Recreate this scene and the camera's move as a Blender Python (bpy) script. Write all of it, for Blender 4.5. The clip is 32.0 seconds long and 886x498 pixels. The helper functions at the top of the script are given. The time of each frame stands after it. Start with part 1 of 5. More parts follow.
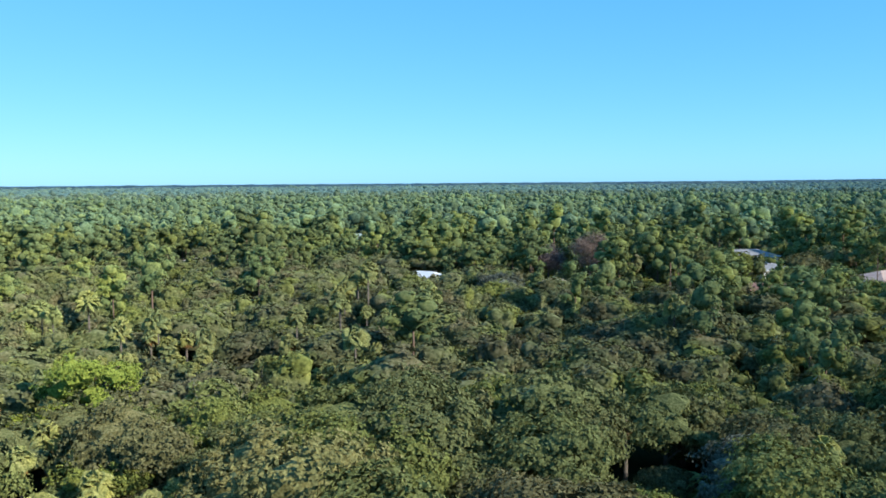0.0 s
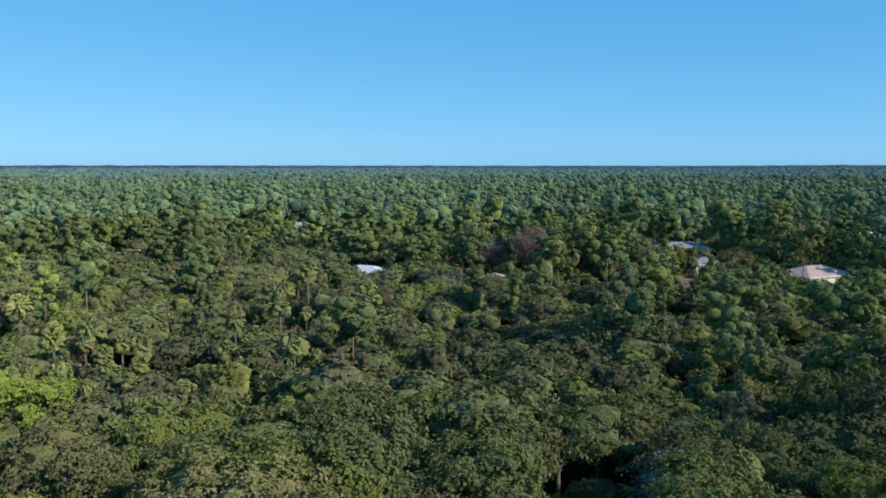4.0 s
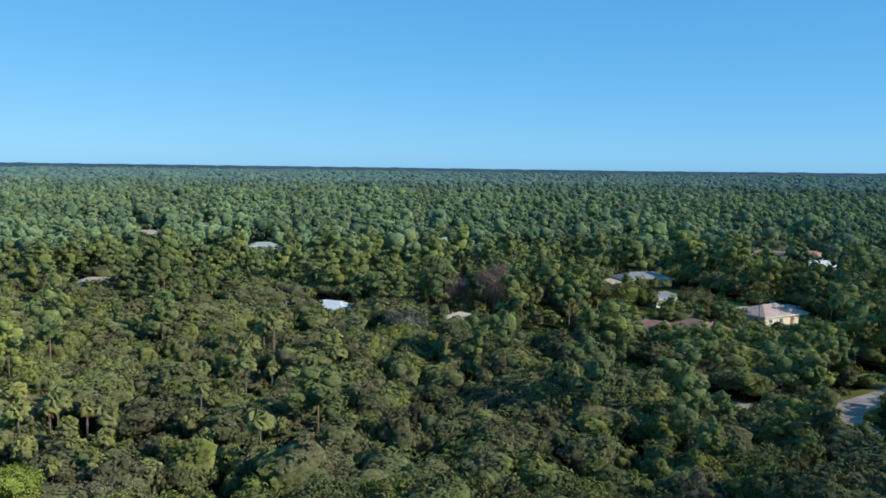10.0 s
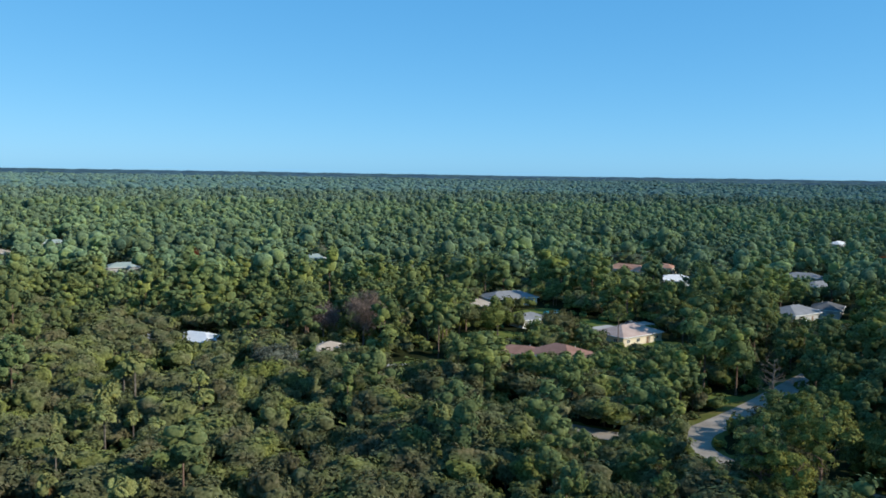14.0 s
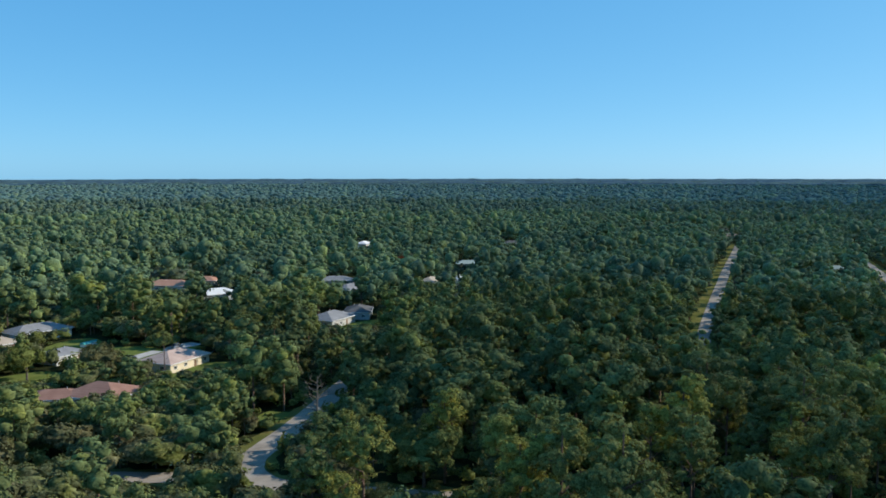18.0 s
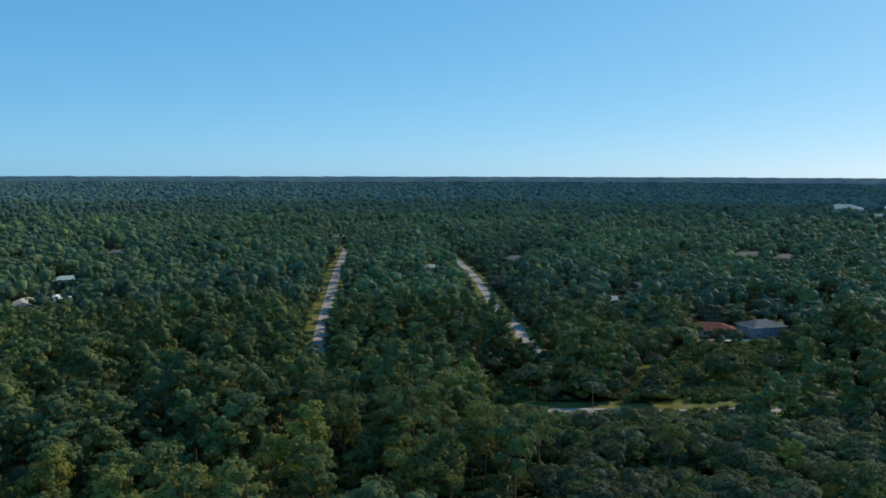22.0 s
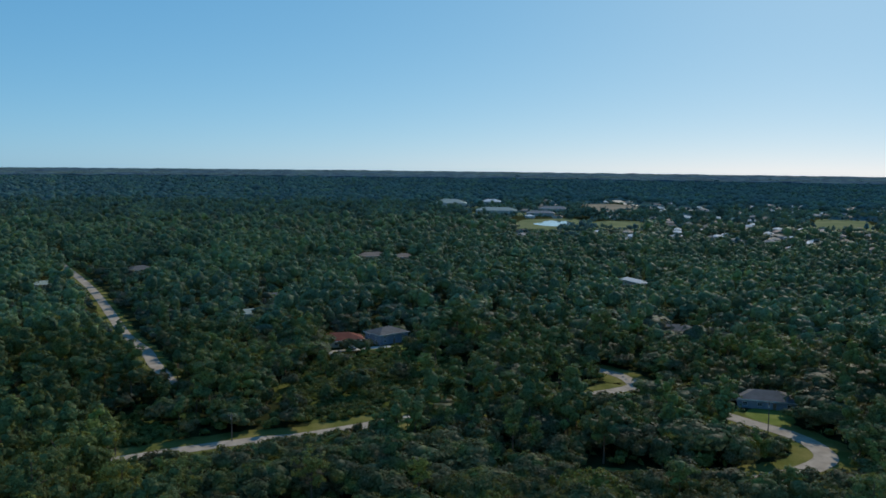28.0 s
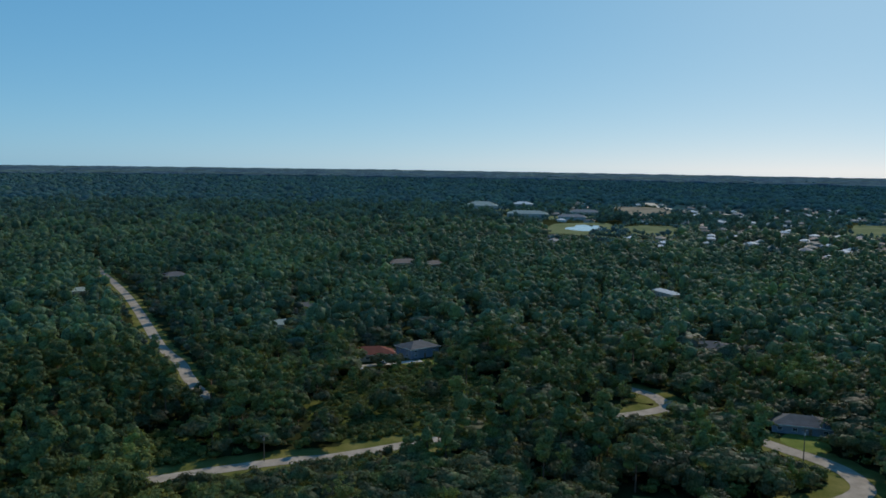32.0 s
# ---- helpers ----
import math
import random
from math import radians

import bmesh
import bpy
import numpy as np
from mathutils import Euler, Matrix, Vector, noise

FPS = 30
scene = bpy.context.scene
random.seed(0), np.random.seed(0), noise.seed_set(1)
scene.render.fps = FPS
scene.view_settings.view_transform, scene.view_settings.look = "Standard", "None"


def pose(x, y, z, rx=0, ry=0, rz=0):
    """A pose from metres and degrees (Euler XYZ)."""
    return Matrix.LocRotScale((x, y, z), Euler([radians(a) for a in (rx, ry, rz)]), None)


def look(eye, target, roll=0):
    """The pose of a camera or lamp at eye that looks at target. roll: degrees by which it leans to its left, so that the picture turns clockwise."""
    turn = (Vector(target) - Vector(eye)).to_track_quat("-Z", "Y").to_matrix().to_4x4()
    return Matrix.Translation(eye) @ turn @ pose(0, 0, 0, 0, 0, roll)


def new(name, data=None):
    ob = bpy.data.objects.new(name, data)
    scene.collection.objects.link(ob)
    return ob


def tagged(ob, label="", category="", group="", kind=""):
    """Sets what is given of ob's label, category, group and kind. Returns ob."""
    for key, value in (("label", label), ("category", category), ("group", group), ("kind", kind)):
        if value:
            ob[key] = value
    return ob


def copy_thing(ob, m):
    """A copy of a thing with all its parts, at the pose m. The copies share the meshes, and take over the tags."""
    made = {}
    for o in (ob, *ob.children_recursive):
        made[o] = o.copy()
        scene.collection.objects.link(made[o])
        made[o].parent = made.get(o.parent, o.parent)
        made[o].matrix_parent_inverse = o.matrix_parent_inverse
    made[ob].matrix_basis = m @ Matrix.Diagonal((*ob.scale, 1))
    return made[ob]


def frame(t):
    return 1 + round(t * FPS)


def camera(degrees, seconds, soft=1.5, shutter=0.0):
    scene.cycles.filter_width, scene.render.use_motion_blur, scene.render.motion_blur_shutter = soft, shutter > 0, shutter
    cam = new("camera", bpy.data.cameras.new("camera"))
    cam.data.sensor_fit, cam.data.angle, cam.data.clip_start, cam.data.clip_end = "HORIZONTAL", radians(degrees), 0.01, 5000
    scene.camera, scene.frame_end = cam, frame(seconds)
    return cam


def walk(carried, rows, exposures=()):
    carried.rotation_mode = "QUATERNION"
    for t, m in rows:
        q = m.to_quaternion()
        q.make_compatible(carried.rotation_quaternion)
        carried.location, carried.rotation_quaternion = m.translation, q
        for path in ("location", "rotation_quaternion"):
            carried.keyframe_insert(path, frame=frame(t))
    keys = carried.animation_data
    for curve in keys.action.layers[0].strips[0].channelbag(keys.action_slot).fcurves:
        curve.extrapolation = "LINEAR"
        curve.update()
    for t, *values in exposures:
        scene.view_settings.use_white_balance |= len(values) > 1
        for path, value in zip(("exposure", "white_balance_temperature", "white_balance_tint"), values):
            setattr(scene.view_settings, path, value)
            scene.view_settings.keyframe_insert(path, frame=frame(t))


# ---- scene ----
cam = camera(55.05, 32.0, soft=1.7)

# seconds, x, y, z, heading (degrees clockwise from +y), pitch, roll: the craft hangs in one place, climbs and turns
FLIGHT = [
    (0, 0.01, 1.53, 30.30, 0.03, -4.45, -0.46),
    (0.5, 0.04, 1.46, 30.27, 0.65, -6.27, -0.34),
    (1, 0.03, 1.37, 30.27, 1.24, -6.22, -0.23),
    (1.5, 0.03, 1.34, 30.51, 1.81, -6.20, -0.09),
    (2, 0.10, 1.29, 31.05, 2.32, -6.10, -0.04),
    (2.5, 0.17, 1.20, 31.69, 2.75, -5.96, -0.02),
    (3, 0.31, 1.06, 32.42, 3.16, -5.83, 0.04),
    (3.5, 0.42, 0.91, 33.14, 3.56, -5.69, 0.03),
    (5.5, 0.27, 0.05, 36.42, 4.94, -5.63, 0.33),
    (6, 0.24, 0.03, 37.21, 5.22, -5.68, 0.48),
    (6.5, 0.20, 0.00, 37.90, 5.48, -5.63, 0.56),
    (7, 0.13, -0.13, 38.68, 5.73, -5.59, 0.60),
    (7.5, 0.13, -0.33, 39.54, 5.93, -5.58, 0.67),
    (8, 0.18, -0.54, 40.47, 6.03, -5.56, 0.71),
    (8.5, 0.24, -0.70, 41.61, 5.99, -5.57, 0.73),
    (9, 0.37, -0.76, 42.78, 6.11, -5.70, 0.71),
    (9.5, 0.44, -0.78, 43.66, 6.09, -5.67, 0.77),
    (10, 0.47, -0.84, 44.48, 6.20, -5.61, 0.80),
    (10.5, 0.45, -0.82, 45.34, 6.31, -5.60, 0.89),
    (11, 0.44, -0.82, 46.22, 6.32, -5.57, 0.93),
    (11.5, 0.42, -0.90, 47.14, 6.33, -5.54, 0.98),
    (12, 0.44, -1.01, 48.10, 6.34, -5.55, 0.97),
    (12.5, 0.52, -1.10, 49.02, 7.41, -5.51, 1.00),
    (13, 0.66, -1.19, 49.87, 11.25, -5.41, 0.92),
    (13.5, 0.69, -1.18, 50.69, 13.11, -5.33, 0.97),
    (15.5, 0.22, -0.12, 54.08, 23.99, -5.12, 0.68),
    (16, 0.04, -0.05, 54.93, 27.74, -5.07, 0.56),
    (16.5, 0.02, -0.33, 55.52, 32.11, -4.99, 0.40),
    (17, 0.10, -0.65, 56.22, 36.60, -4.94, 0.26),
    (17.5, 0.20, -0.99, 57.06, 40.64, -4.93, 0.23),
    (18, 0.22, -1.27, 57.94, 45.27, -4.95, 0.18),
    (18.5, 0.07, -1.39, 58.80, 50.38, -4.95, 0.08),
    (19, -0.10, -1.39, 59.64, 55.35, -5.00, 0.02),
    (19.5, -0.21, -1.33, 60.42, 59.79, -5.01, 0.08),
    (20, -0.22, -1.24, 61.22, 60.53, -5.05, 0.24),
    (20.5, -0.16, -1.16, 62.07, 61.22, -5.10, 0.35),
    (21, -0.11, -1.15, 62.91, 64.23, -5.11, 0.31),
    (21.5, -0.07, -1.12, 63.77, 67.69, -5.07, 0.26),
    (22, -0.05, -1.08, 64.75, 71.01, -5.09, 0.31),
    (22.5, -0.08, -1.02, 65.84, 74.33, -5.11, 0.31),
    (23, -0.24, -0.95, 66.90, 77.44, -5.12, 0.30),
    (23.5, -0.41, -0.93, 67.87, 80.05, -5.15, 0.31),
    (24, -0.58, -0.92, 68.78, 81.85, -5.17, 0.35),
    (24.5, -0.78, -0.83, 69.71, 84.59, -5.21, 0.38),
    (25, -1.07, -0.68, 70.62, 87.24, -5.23, 0.37),
    (25.5, -1.37, -0.47, 71.49, 90.12, -5.24, 0.43),
    (26, -1.65, -0.22, 72.37, 92.83, -5.26, 0.39),
    (26.5, -1.79, -0.02, 73.27, 95.33, -5.30, 0.44),
    (28.5, -1.62, 0.43, 76.96, 95.79, -5.54, 0.76),
    (29, -1.52, 0.52, 77.84, 95.45, -5.56, 0.81),
    (29.5, -1.40, 0.58, 78.68, 95.11, -5.58, 0.87),
    (30, -1.27, 0.63, 79.55, 94.80, -5.59, 0.93),
    (30.5, -1.16, 0.69, 80.47, 94.51, -5.64, 0.95),
    (31, -1.05, 0.73, 81.35, 94.22, -5.65, 0.97),
    (31.5, -0.98, 0.76, 82.16, 93.96, -5.67, 1.00),
    (32, -0.90, 0.79, 82.90, 93.72, -5.65, 1.00),
]


def aim(x, y, z, heading, pitch, roll):
    return pose(x, y, z, 90 + pitch, 0, -heading) @ pose(0, 0, 0, 0, 0, roll)


walk(cam, [(t, aim(*row)) for t, *row in FLIGHT],
     exposures=[(0, 0.47, 6500, 10), (0.3, 0.22, 6500, 10), (0.6, 0.0, 6500, 10), (11, 0.0, 6500, 10), (16.5, 0.1, 6850, 10), (20, 0.02, 6900, 10), (25, -0.24, 6950, 10), (32, -0.44, 7150, 10)])

# ---------------------------------------------------------------- sky and sun
SUN_AZ, SUN_EL = 122.0, 28.5
world = bpy.data.worlds.new("world")
scene.world = world
world.use_nodes = True
wn, wl = world.node_tree.nodes, world.node_tree.links
sky = wn.new("ShaderNodeTexSky")
sky.sky_type = "NISHITA"
sky.sun_disc = False
sky.sun_elevation = radians(SUN_EL)
sky.sun_rotation = radians(SUN_AZ)
sky.altitude = 0
sky.air_density, sky.dust_density, sky.ozone_density = 0.5, 0.35, 1.5
split, merge = wn.new("ShaderNodeSeparateColor"), wn.new("ShaderNodeCombineColor")
wl.new(sky.outputs["Color"], split.inputs["Color"])
for channel, power, gain in (("Red", 0.78, 0.86), ("Green", 0.46, 2.80), ("Blue", 0.31, 5.28)):
    curve, scale = wn.new("ShaderNodeMath"), wn.new("ShaderNodeMath")
    curve.operation, scale.operation = "POWER", "MULTIPLY"
    curve.inputs[1].default_value, scale.inputs[1].default_value = power, gain
    wl.new(split.outputs[channel], curve.inputs[0])
    wl.new(curve.outputs[0], scale.inputs[0])
    wl.new(scale.outputs[0], merge.inputs[channel])
wl.new(merge.outputs["Color"], wn["Background"].inputs["Color"])
wn["Background"].inputs["Strength"].default_value = 0.1

sun = new("sun", bpy.data.lights.new("sun", "SUN"))
sun.data.energy, sun.data.angle, sun.data.color = 5.0, radians(0.53), (1.0, 0.94, 0.84)
sun_dir = Vector((math.sin(radians(SUN_AZ)) * math.cos(radians(SUN_EL)), math.cos(radians(SUN_AZ)) * math.cos(radians(SUN_EL)), math.sin(radians(SUN_EL))))
sun.matrix_world = look(sun_dir * 900, (0, 0, 0))

# ---------------------------------------------------------------- materials


def blank(name):
    m = bpy.data.materials.new(name)
    m.use_nodes = True
    n, l = m.node_tree.nodes, m.node_tree.links
    return m, n, l, n["Principled BSDF"]


def math_node(n, l, op, a, b):
    k = n.new("ShaderNodeMath")
    k.operation = op
    for i, v in enumerate((a, b)):
        if isinstance(v, (int, float)):
            k.inputs[i].default_value = v
        else:
            l.new(v, k.inputs[i])
    return k.outputs[0]


def noise_node(n, l, scale, detail=3.0, where=None):
    k = n.new("ShaderNodeTexNoise")
    k.inputs["Scale"].default_value, k.inputs["Detail"].default_value = scale, detail
    if where is not None:
        l.new(where, k.inputs["Vector"])
    return k.outputs["Fac"]


def ramp(n, l, fac, stops):
    k = n.new("ShaderNodeValToRGB")
    while len(k.color_ramp.elements) < len(stops):
        k.color_ramp.elements.new(0.5)
    for e, (p, c) in zip(k.color_ramp.elements, stops):
        e.position, e.color = p, (*c, 1)
    l.new(fac, k.inputs["Fac"])
    return k.outputs["Color"]


def foliage(name, dark, mid, light, tints=((0.86, 0.9, 1.0), (1.0, 1.0, 1.0), (1.22, 1.08, 0.8)), big=0.13, fine=2.6, glow=0.16, single=False, gloss=0.02, matt=1.0):
    """Leaves: colour varies from tree to tree, from clump to clump and within a clump;"""
    m, n, l, p = blank(name)
    place = n.new("ShaderNodeNewGeometry")
    info = n.new("ShaderNodeObjectInfo")
    tree = info.outputs["Random"] if single else noise_node(n, l, big, 1.0, place.outputs["Position"])
    leaf = math_node(n, l, "MULTIPLY", place.outputs["Random Per Island"], 0.16)
    clump = math_node(n, l, "MULTIPLY", noise_node(n, l, fine * 0.25, 2.0, place.outputs["Position"]), 0.6)
    fine_noise = noise_node(n, l, fine, 4.0, place.outputs["Position"])
    grain = math_node(n, l, "MULTIPLY", fine_noise, 1.9)
    fac = math_node(n, l, "SUBTRACT", math_node(n, l, "ADD", math_node(n, l, "ADD", clump, leaf), grain), 0.82)
    col = ramp(n, l, fac, [(0.12, dark), (0.5, mid), (0.92, light)])
    lo, hi = (0.0, 1.0) if single else (0.3, 0.7)
    tint = ramp(n, l, tree, [(lo, tints[0]), ((lo + hi) / 2, tints[1]), (hi, tints[2])])
    mul = n.new("ShaderNodeMixRGB")
    mul.blend_type = "MULTIPLY"
    mul.inputs[0].default_value = 1.0
    l.new(col, mul.inputs[1])
    l.new(tint, mul.inputs[2])
    stand = ramp(n, l, noise_node(n, l, 0.017, 3.0, place.outputs["Position"]), [(0.34, (0.74, 0.74, 0.80)), (0.5, (1.0, 1.0, 1.0)), (0.66, (1.24, 1.24, 1.14))])
    whole = n.new("ShaderNodeMixRGB")
    whole.blend_type = "MULTIPLY"
    whole.inputs[0].default_value = 1.0
    l.new(mul.outputs[0], whole.inputs[1])
    l.new(stand, whole.inputs[2])
    col = whole.outputs[0]
    l.new(col, p.inputs["Base Color"])
    p.inputs["Roughness"].default_value = 0.6
    p.inputs["Diffuse Roughness"].default_value = matt
    p.inputs["Specular IOR Level"].default_value = gloss
    thin = n.new("ShaderNodeBsdfTranslucent")
    warm = n.new("ShaderNodeMixRGB")
    warm.blend_type = "MULTIPLY"
    warm.inputs[0].default_value = 1.0
    warm.inputs[2].default_value = (1.06, 1.0, 0.86, 1)
    l.new(col, warm.inputs[1])
    l.new(warm.outputs[0], thin.inputs["Color"])
    mix = n.new("ShaderNodeMixShader")
    mix.inputs[0].default_value = glow
    l.new(p.outputs[0], mix.inputs[1])
    l.new(thin.outputs[0], mix.inputs[2])
    l.new(mix.outputs[0], n["Material Output"].inputs["Surface"])
    return m


def rough(name, a, b, scale=0.5, fine=8.0, roughness=0.85, bump=0.3, metal=0.0, stain=None):
    """A matt surface in two tones with stains at one scale and grain at another."""
    m, n, l, p = blank(name)
    place = n.new("ShaderNodeTexCoord")
    big = noise_node(n, l, scale, 4.0, place.outputs["Object"])
    small = noise_node(n, l, fine, 3.0, place.outputs["Object"])
    fac = math_node(n, l, "ADD", math_node(n, l, "MULTIPLY", big, 0.7), math_node(n, l, "MULTIPLY", small, 0.3))
    stops = [(0.32, a), (0.68, b)]
    if stain:
        stops = [(0.25, stain), (0.42, a), (0.7, b)]
    l.new(ramp(n, l, fac, stops), p.inputs["Base Color"])
    p.inputs["Roughness"].default_value, p.inputs["Metallic"].default_value = roughness, metal
    p.inputs["Specular IOR Level"].default_value = 0.0
    if bump:
        k = n.new("ShaderNodeBump")
        k.inputs["Strength"].default_value, k.inputs["Distance"].default_value = bump, 0.05
        l.new(small, k.inputs["Height"])
        l.new(k.outputs["Normal"], p.inputs["Normal"])
    return m


def roofing(name, a, b, course=0.35):
    """Roof covering: courses that run along the slope, patchy weathering."""
    m, n, l, p = blank(name)
    place = n.new("ShaderNodeTexCoord")
    wave = n.new("ShaderNodeTexWave")
    wave.bands_direction = "Z"
    wave.inputs["Scale"].default_value = 0.31 / course
    wave.inputs["Distortion"].default_value = 0.6
    l.new(place.outputs["Object"], wave.inputs["Vector"])
    patch = noise_node(n, l, 0.35, 5.0, place.outputs["Object"])
    fine = noise_node(n, l, 6.0, 2.0, place.outputs["Object"])
    fac = math_node(n, l, "ADD", math_node(n, l, "MULTIPLY", patch, 0.65), math_node(n, l, "MULTIPLY", fine, 0.35))
    l.new(ramp(n, l, fac, [(0.3, a), (0.7, b)]), p.inputs["Base Color"])
    p.inputs["Roughness"].default_value = 0.8
    p.inputs["Specular IOR Level"].default_value = 0.02
    k = n.new("ShaderNodeBump")
    k.inputs["Strength"].default_value, k.inputs["Distance"].default_value = 0.5, 0.04
    l.new(wave.outputs["Fac"], k.inputs["Height"])
    l.new(k.outputs["Normal"], p.inputs["Normal"])
    return m


def glossy(name, color, roughness=0.1, metal=0.0):
    m, n, l, p = blank(name)
    p.inputs["Base Color"].default_value = (*color, 1)
    p.inputs["Roughness"].default_value, p.inputs["Metallic"].default_value = roughness, metal
    return m


OAK_TONES = (0.068, 0.074, 0.034), (0.141, 0.151, 0.066), (0.238, 0.238, 0.120)
PINE_TONES = (0.078, 0.099, 0.043), (0.165, 0.210, 0.080), (0.245, 0.275, 0.111)
PINE_TINTS = (0.74, 0.84, 0.92), (1.0, 1.0, 1.0), (1.34, 1.22, 0.86)
OAK_TINTS = (0.98, 0.86, 1.0), (0.92, 0.98, 0.98), (1.22, 1.30, 0.80)
OAK = foliage("oak_leaves", *OAK_TONES, OAK_TINTS, fine=1.9)
OAK_ONE = foliage("oak_leaves_of_one_tree", (0.060, 0.066, 0.028), (0.132, 0.144, 0.057), (0.239, 0.245, 0.110), OAK_TINTS, single=True, fine=5.0)
PINE = foliage("pine_needles", *PINE_TONES, PINE_TINTS, fine=1.9)
PINE_ONE = foliage("pine_needles_of_one_tree", (0.096, 0.107, 0.040), (0.221, 0.243, 0.079), (0.378, 0.370, 0.131), PINE_TINTS, single=True, fine=5.0)
# haze is mixed into the leaf colours of these two
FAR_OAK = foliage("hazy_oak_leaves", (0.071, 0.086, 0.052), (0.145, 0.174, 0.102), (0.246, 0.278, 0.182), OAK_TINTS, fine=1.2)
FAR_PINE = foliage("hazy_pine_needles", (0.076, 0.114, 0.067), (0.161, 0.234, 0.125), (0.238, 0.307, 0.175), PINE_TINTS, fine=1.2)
BRIGHT_PINE = foliage("young_pine_needles", (0.120, 0.165, 0.030), (0.255, 0.320, 0.058), (0.420, 0.460, 0.100), single=True, fine=5.0)
GREY_OAK = foliage("mossy_grey_oak_leaves", (0.064, 0.073, 0.048), (0.143, 0.156, 0.110), (0.264, 0.277, 0.209), single=True, fine=3.4)
PALM = foliage("palm_fronds", (0.135, 0.153, 0.054), (0.261, 0.279, 0.100), (0.423, 0.419, 0.176), ((0.86, 0.95, 1.0), (1.0, 1.0, 1.0), (1.15, 1.08, 0.85)), big=0.3, fine=6)
DEAD_FROND = foliage("dead_palm_fronds", (0.120, 0.078, 0.036), (0.230, 0.150, 0.068), (0.360, 0.250, 0.120), single=True, fine=6)
RUSSET = foliage("russet_leaves", (0.130, 0.035, 0.018), (0.210, 0.060, 0.028), (0.300, 0.100, 0.045), single=True)
GREY_TWIG = foliage("bare_grey_twigs", (0.143, 0.109, 0.094), (0.240, 0.181, 0.160), (0.345, 0.275, 0.239), single=True)
SHRUB = foliage("shrub_leaves", (0.063, 0.081, 0.025), (0.149, 0.180, 0.054), (0.261, 0.279, 0.104))
# aerial haze put into the leaf colours, bluer the further off they stand
MID_FAR = foliage("hazy_mixed_woods", (0.073, 0.111, 0.082), (0.146, 0.218, 0.153), (0.234, 0.308, 0.221), big=0.06, fine=0.8, gloss=0.0)
FAR = foliage("hazy_far_canopy", (0.068, 0.124, 0.113), (0.136, 0.235, 0.212), (0.217, 0.337, 0.308), big=0.02, fine=0.5, glow=0.3, gloss=0.0, matt=0.8)
DISTANT = foliage("hazy_distant_canopy", (0.034, 0.066, 0.084), (0.056, 0.104, 0.132), (0.082, 0.142, 0.174), big=0.004, fine=0.03, glow=0.0, gloss=0.0, matt=0.0)
BARK = rough("grey_bark", (0.10, 0.085, 0.07), (0.21, 0.18, 0.15), 1.5, 12)
PINE_BARK = rough("pine_bark", (0.11, 0.07, 0.05), (0.24, 0.17, 0.13), 1.5, 10)
DEADWOOD = rough("bleached_dead_wood", (0.25, 0.22, 0.19), (0.45, 0.41, 0.36), 1.2, 9)
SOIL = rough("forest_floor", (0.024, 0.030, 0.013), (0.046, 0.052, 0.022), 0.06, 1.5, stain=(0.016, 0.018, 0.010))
SCRUB_GRASS = rough("rough_scrub_grass", (0.050, 0.066, 0.018), (0.120, 0.125, 0.040), 0.1, 1.5, stain=(0.034, 0.046, 0.014))
GRASS = rough("lawn_grass", (0.105, 0.140, 0.036), (0.195, 0.215, 0.065), 0.15, 2.5, stain=(0.12, 0.11, 0.045))
VERGE = rough("dry_verge_grass", (0.100, 0.110, 0.032), (0.210, 0.185, 0.070), 0.12, 2.0, stain=(0.060, 0.075, 0.022))
ASPHALT = rough("pale_worn_asphalt", (0.275, 0.240, 0.198), (0.40, 0.355, 0.300), 0.25, 5, roughness=0.9, stain=(0.19, 0.168, 0.142))
CONCRETE = rough("driveway_concrete", (0.36, 0.34, 0.31), (0.50, 0.48, 0.44), 0.4, 5)
SAND = rough("bare_sand", (0.19, 0.175, 0.135), (0.30, 0.27, 0.21), 0.02, 0.5, stain=(0.12, 0.13, 0.085))
PALE_SAND = rough("pale_graded_sand", (0.46, 0.42, 0.35), (0.62, 0.57, 0.48), 0.02, 0.5)
FIELD_GRASS = rough("field_grass", (0.125, 0.155, 0.080), (0.200, 0.215, 0.120), 0.03, 0.6, stain=(0.070, 0.095, 0.055))
ROOF_GREY = roofing("grey_shingles", (0.17, 0.175, 0.18), (0.29, 0.295, 0.30))
ROOF_DARK = roofing("dark_grey_shingles", (0.085, 0.088, 0.09), (0.150, 0.152, 0.155))
ROOF_PINK = roofing("pinkish_shingles", (0.36, 0.26, 0.22), (0.52, 0.40, 0.34))
ROOF_RED = roofing("red_brown_shingles", (0.23, 0.125, 0.095), (0.34, 0.20, 0.155))
ROOF_ORANGE = roofing("orange_tiles", (0.36, 0.19, 0.13), (0.50, 0.29, 0.21))
ROOF_MAROON = roofing("dark_red_shingles", (0.13, 0.045, 0.035), (0.21, 0.08, 0.06))
ROOF_BROWN = roofing("grey_brown_shingles", (0.15, 0.125, 0.105), (0.25, 0.21, 0.18))
ROOF_TAN = roofing("tan_shingles", (0.33, 0.27, 0.21), (0.47, 0.40, 0.32))
ROOF_PALE = roofing("pale_green_metal_roof", (0.26, 0.32, 0.29), (0.36, 0.42, 0.38))
ROOF_WHITE = roofing("white_metal_roof", (0.58, 0.59, 0.58), (0.70, 0.71, 0.70))
STUCCO_WHITE = rough("white_stucco", (0.66, 0.65, 0.61), (0.78, 0.77, 0.74), 0.6, 10)
STUCCO_CREAM = rough("cream_stucco", (0.58, 0.50, 0.36), (0.70, 0.62, 0.47), 0.6, 10)
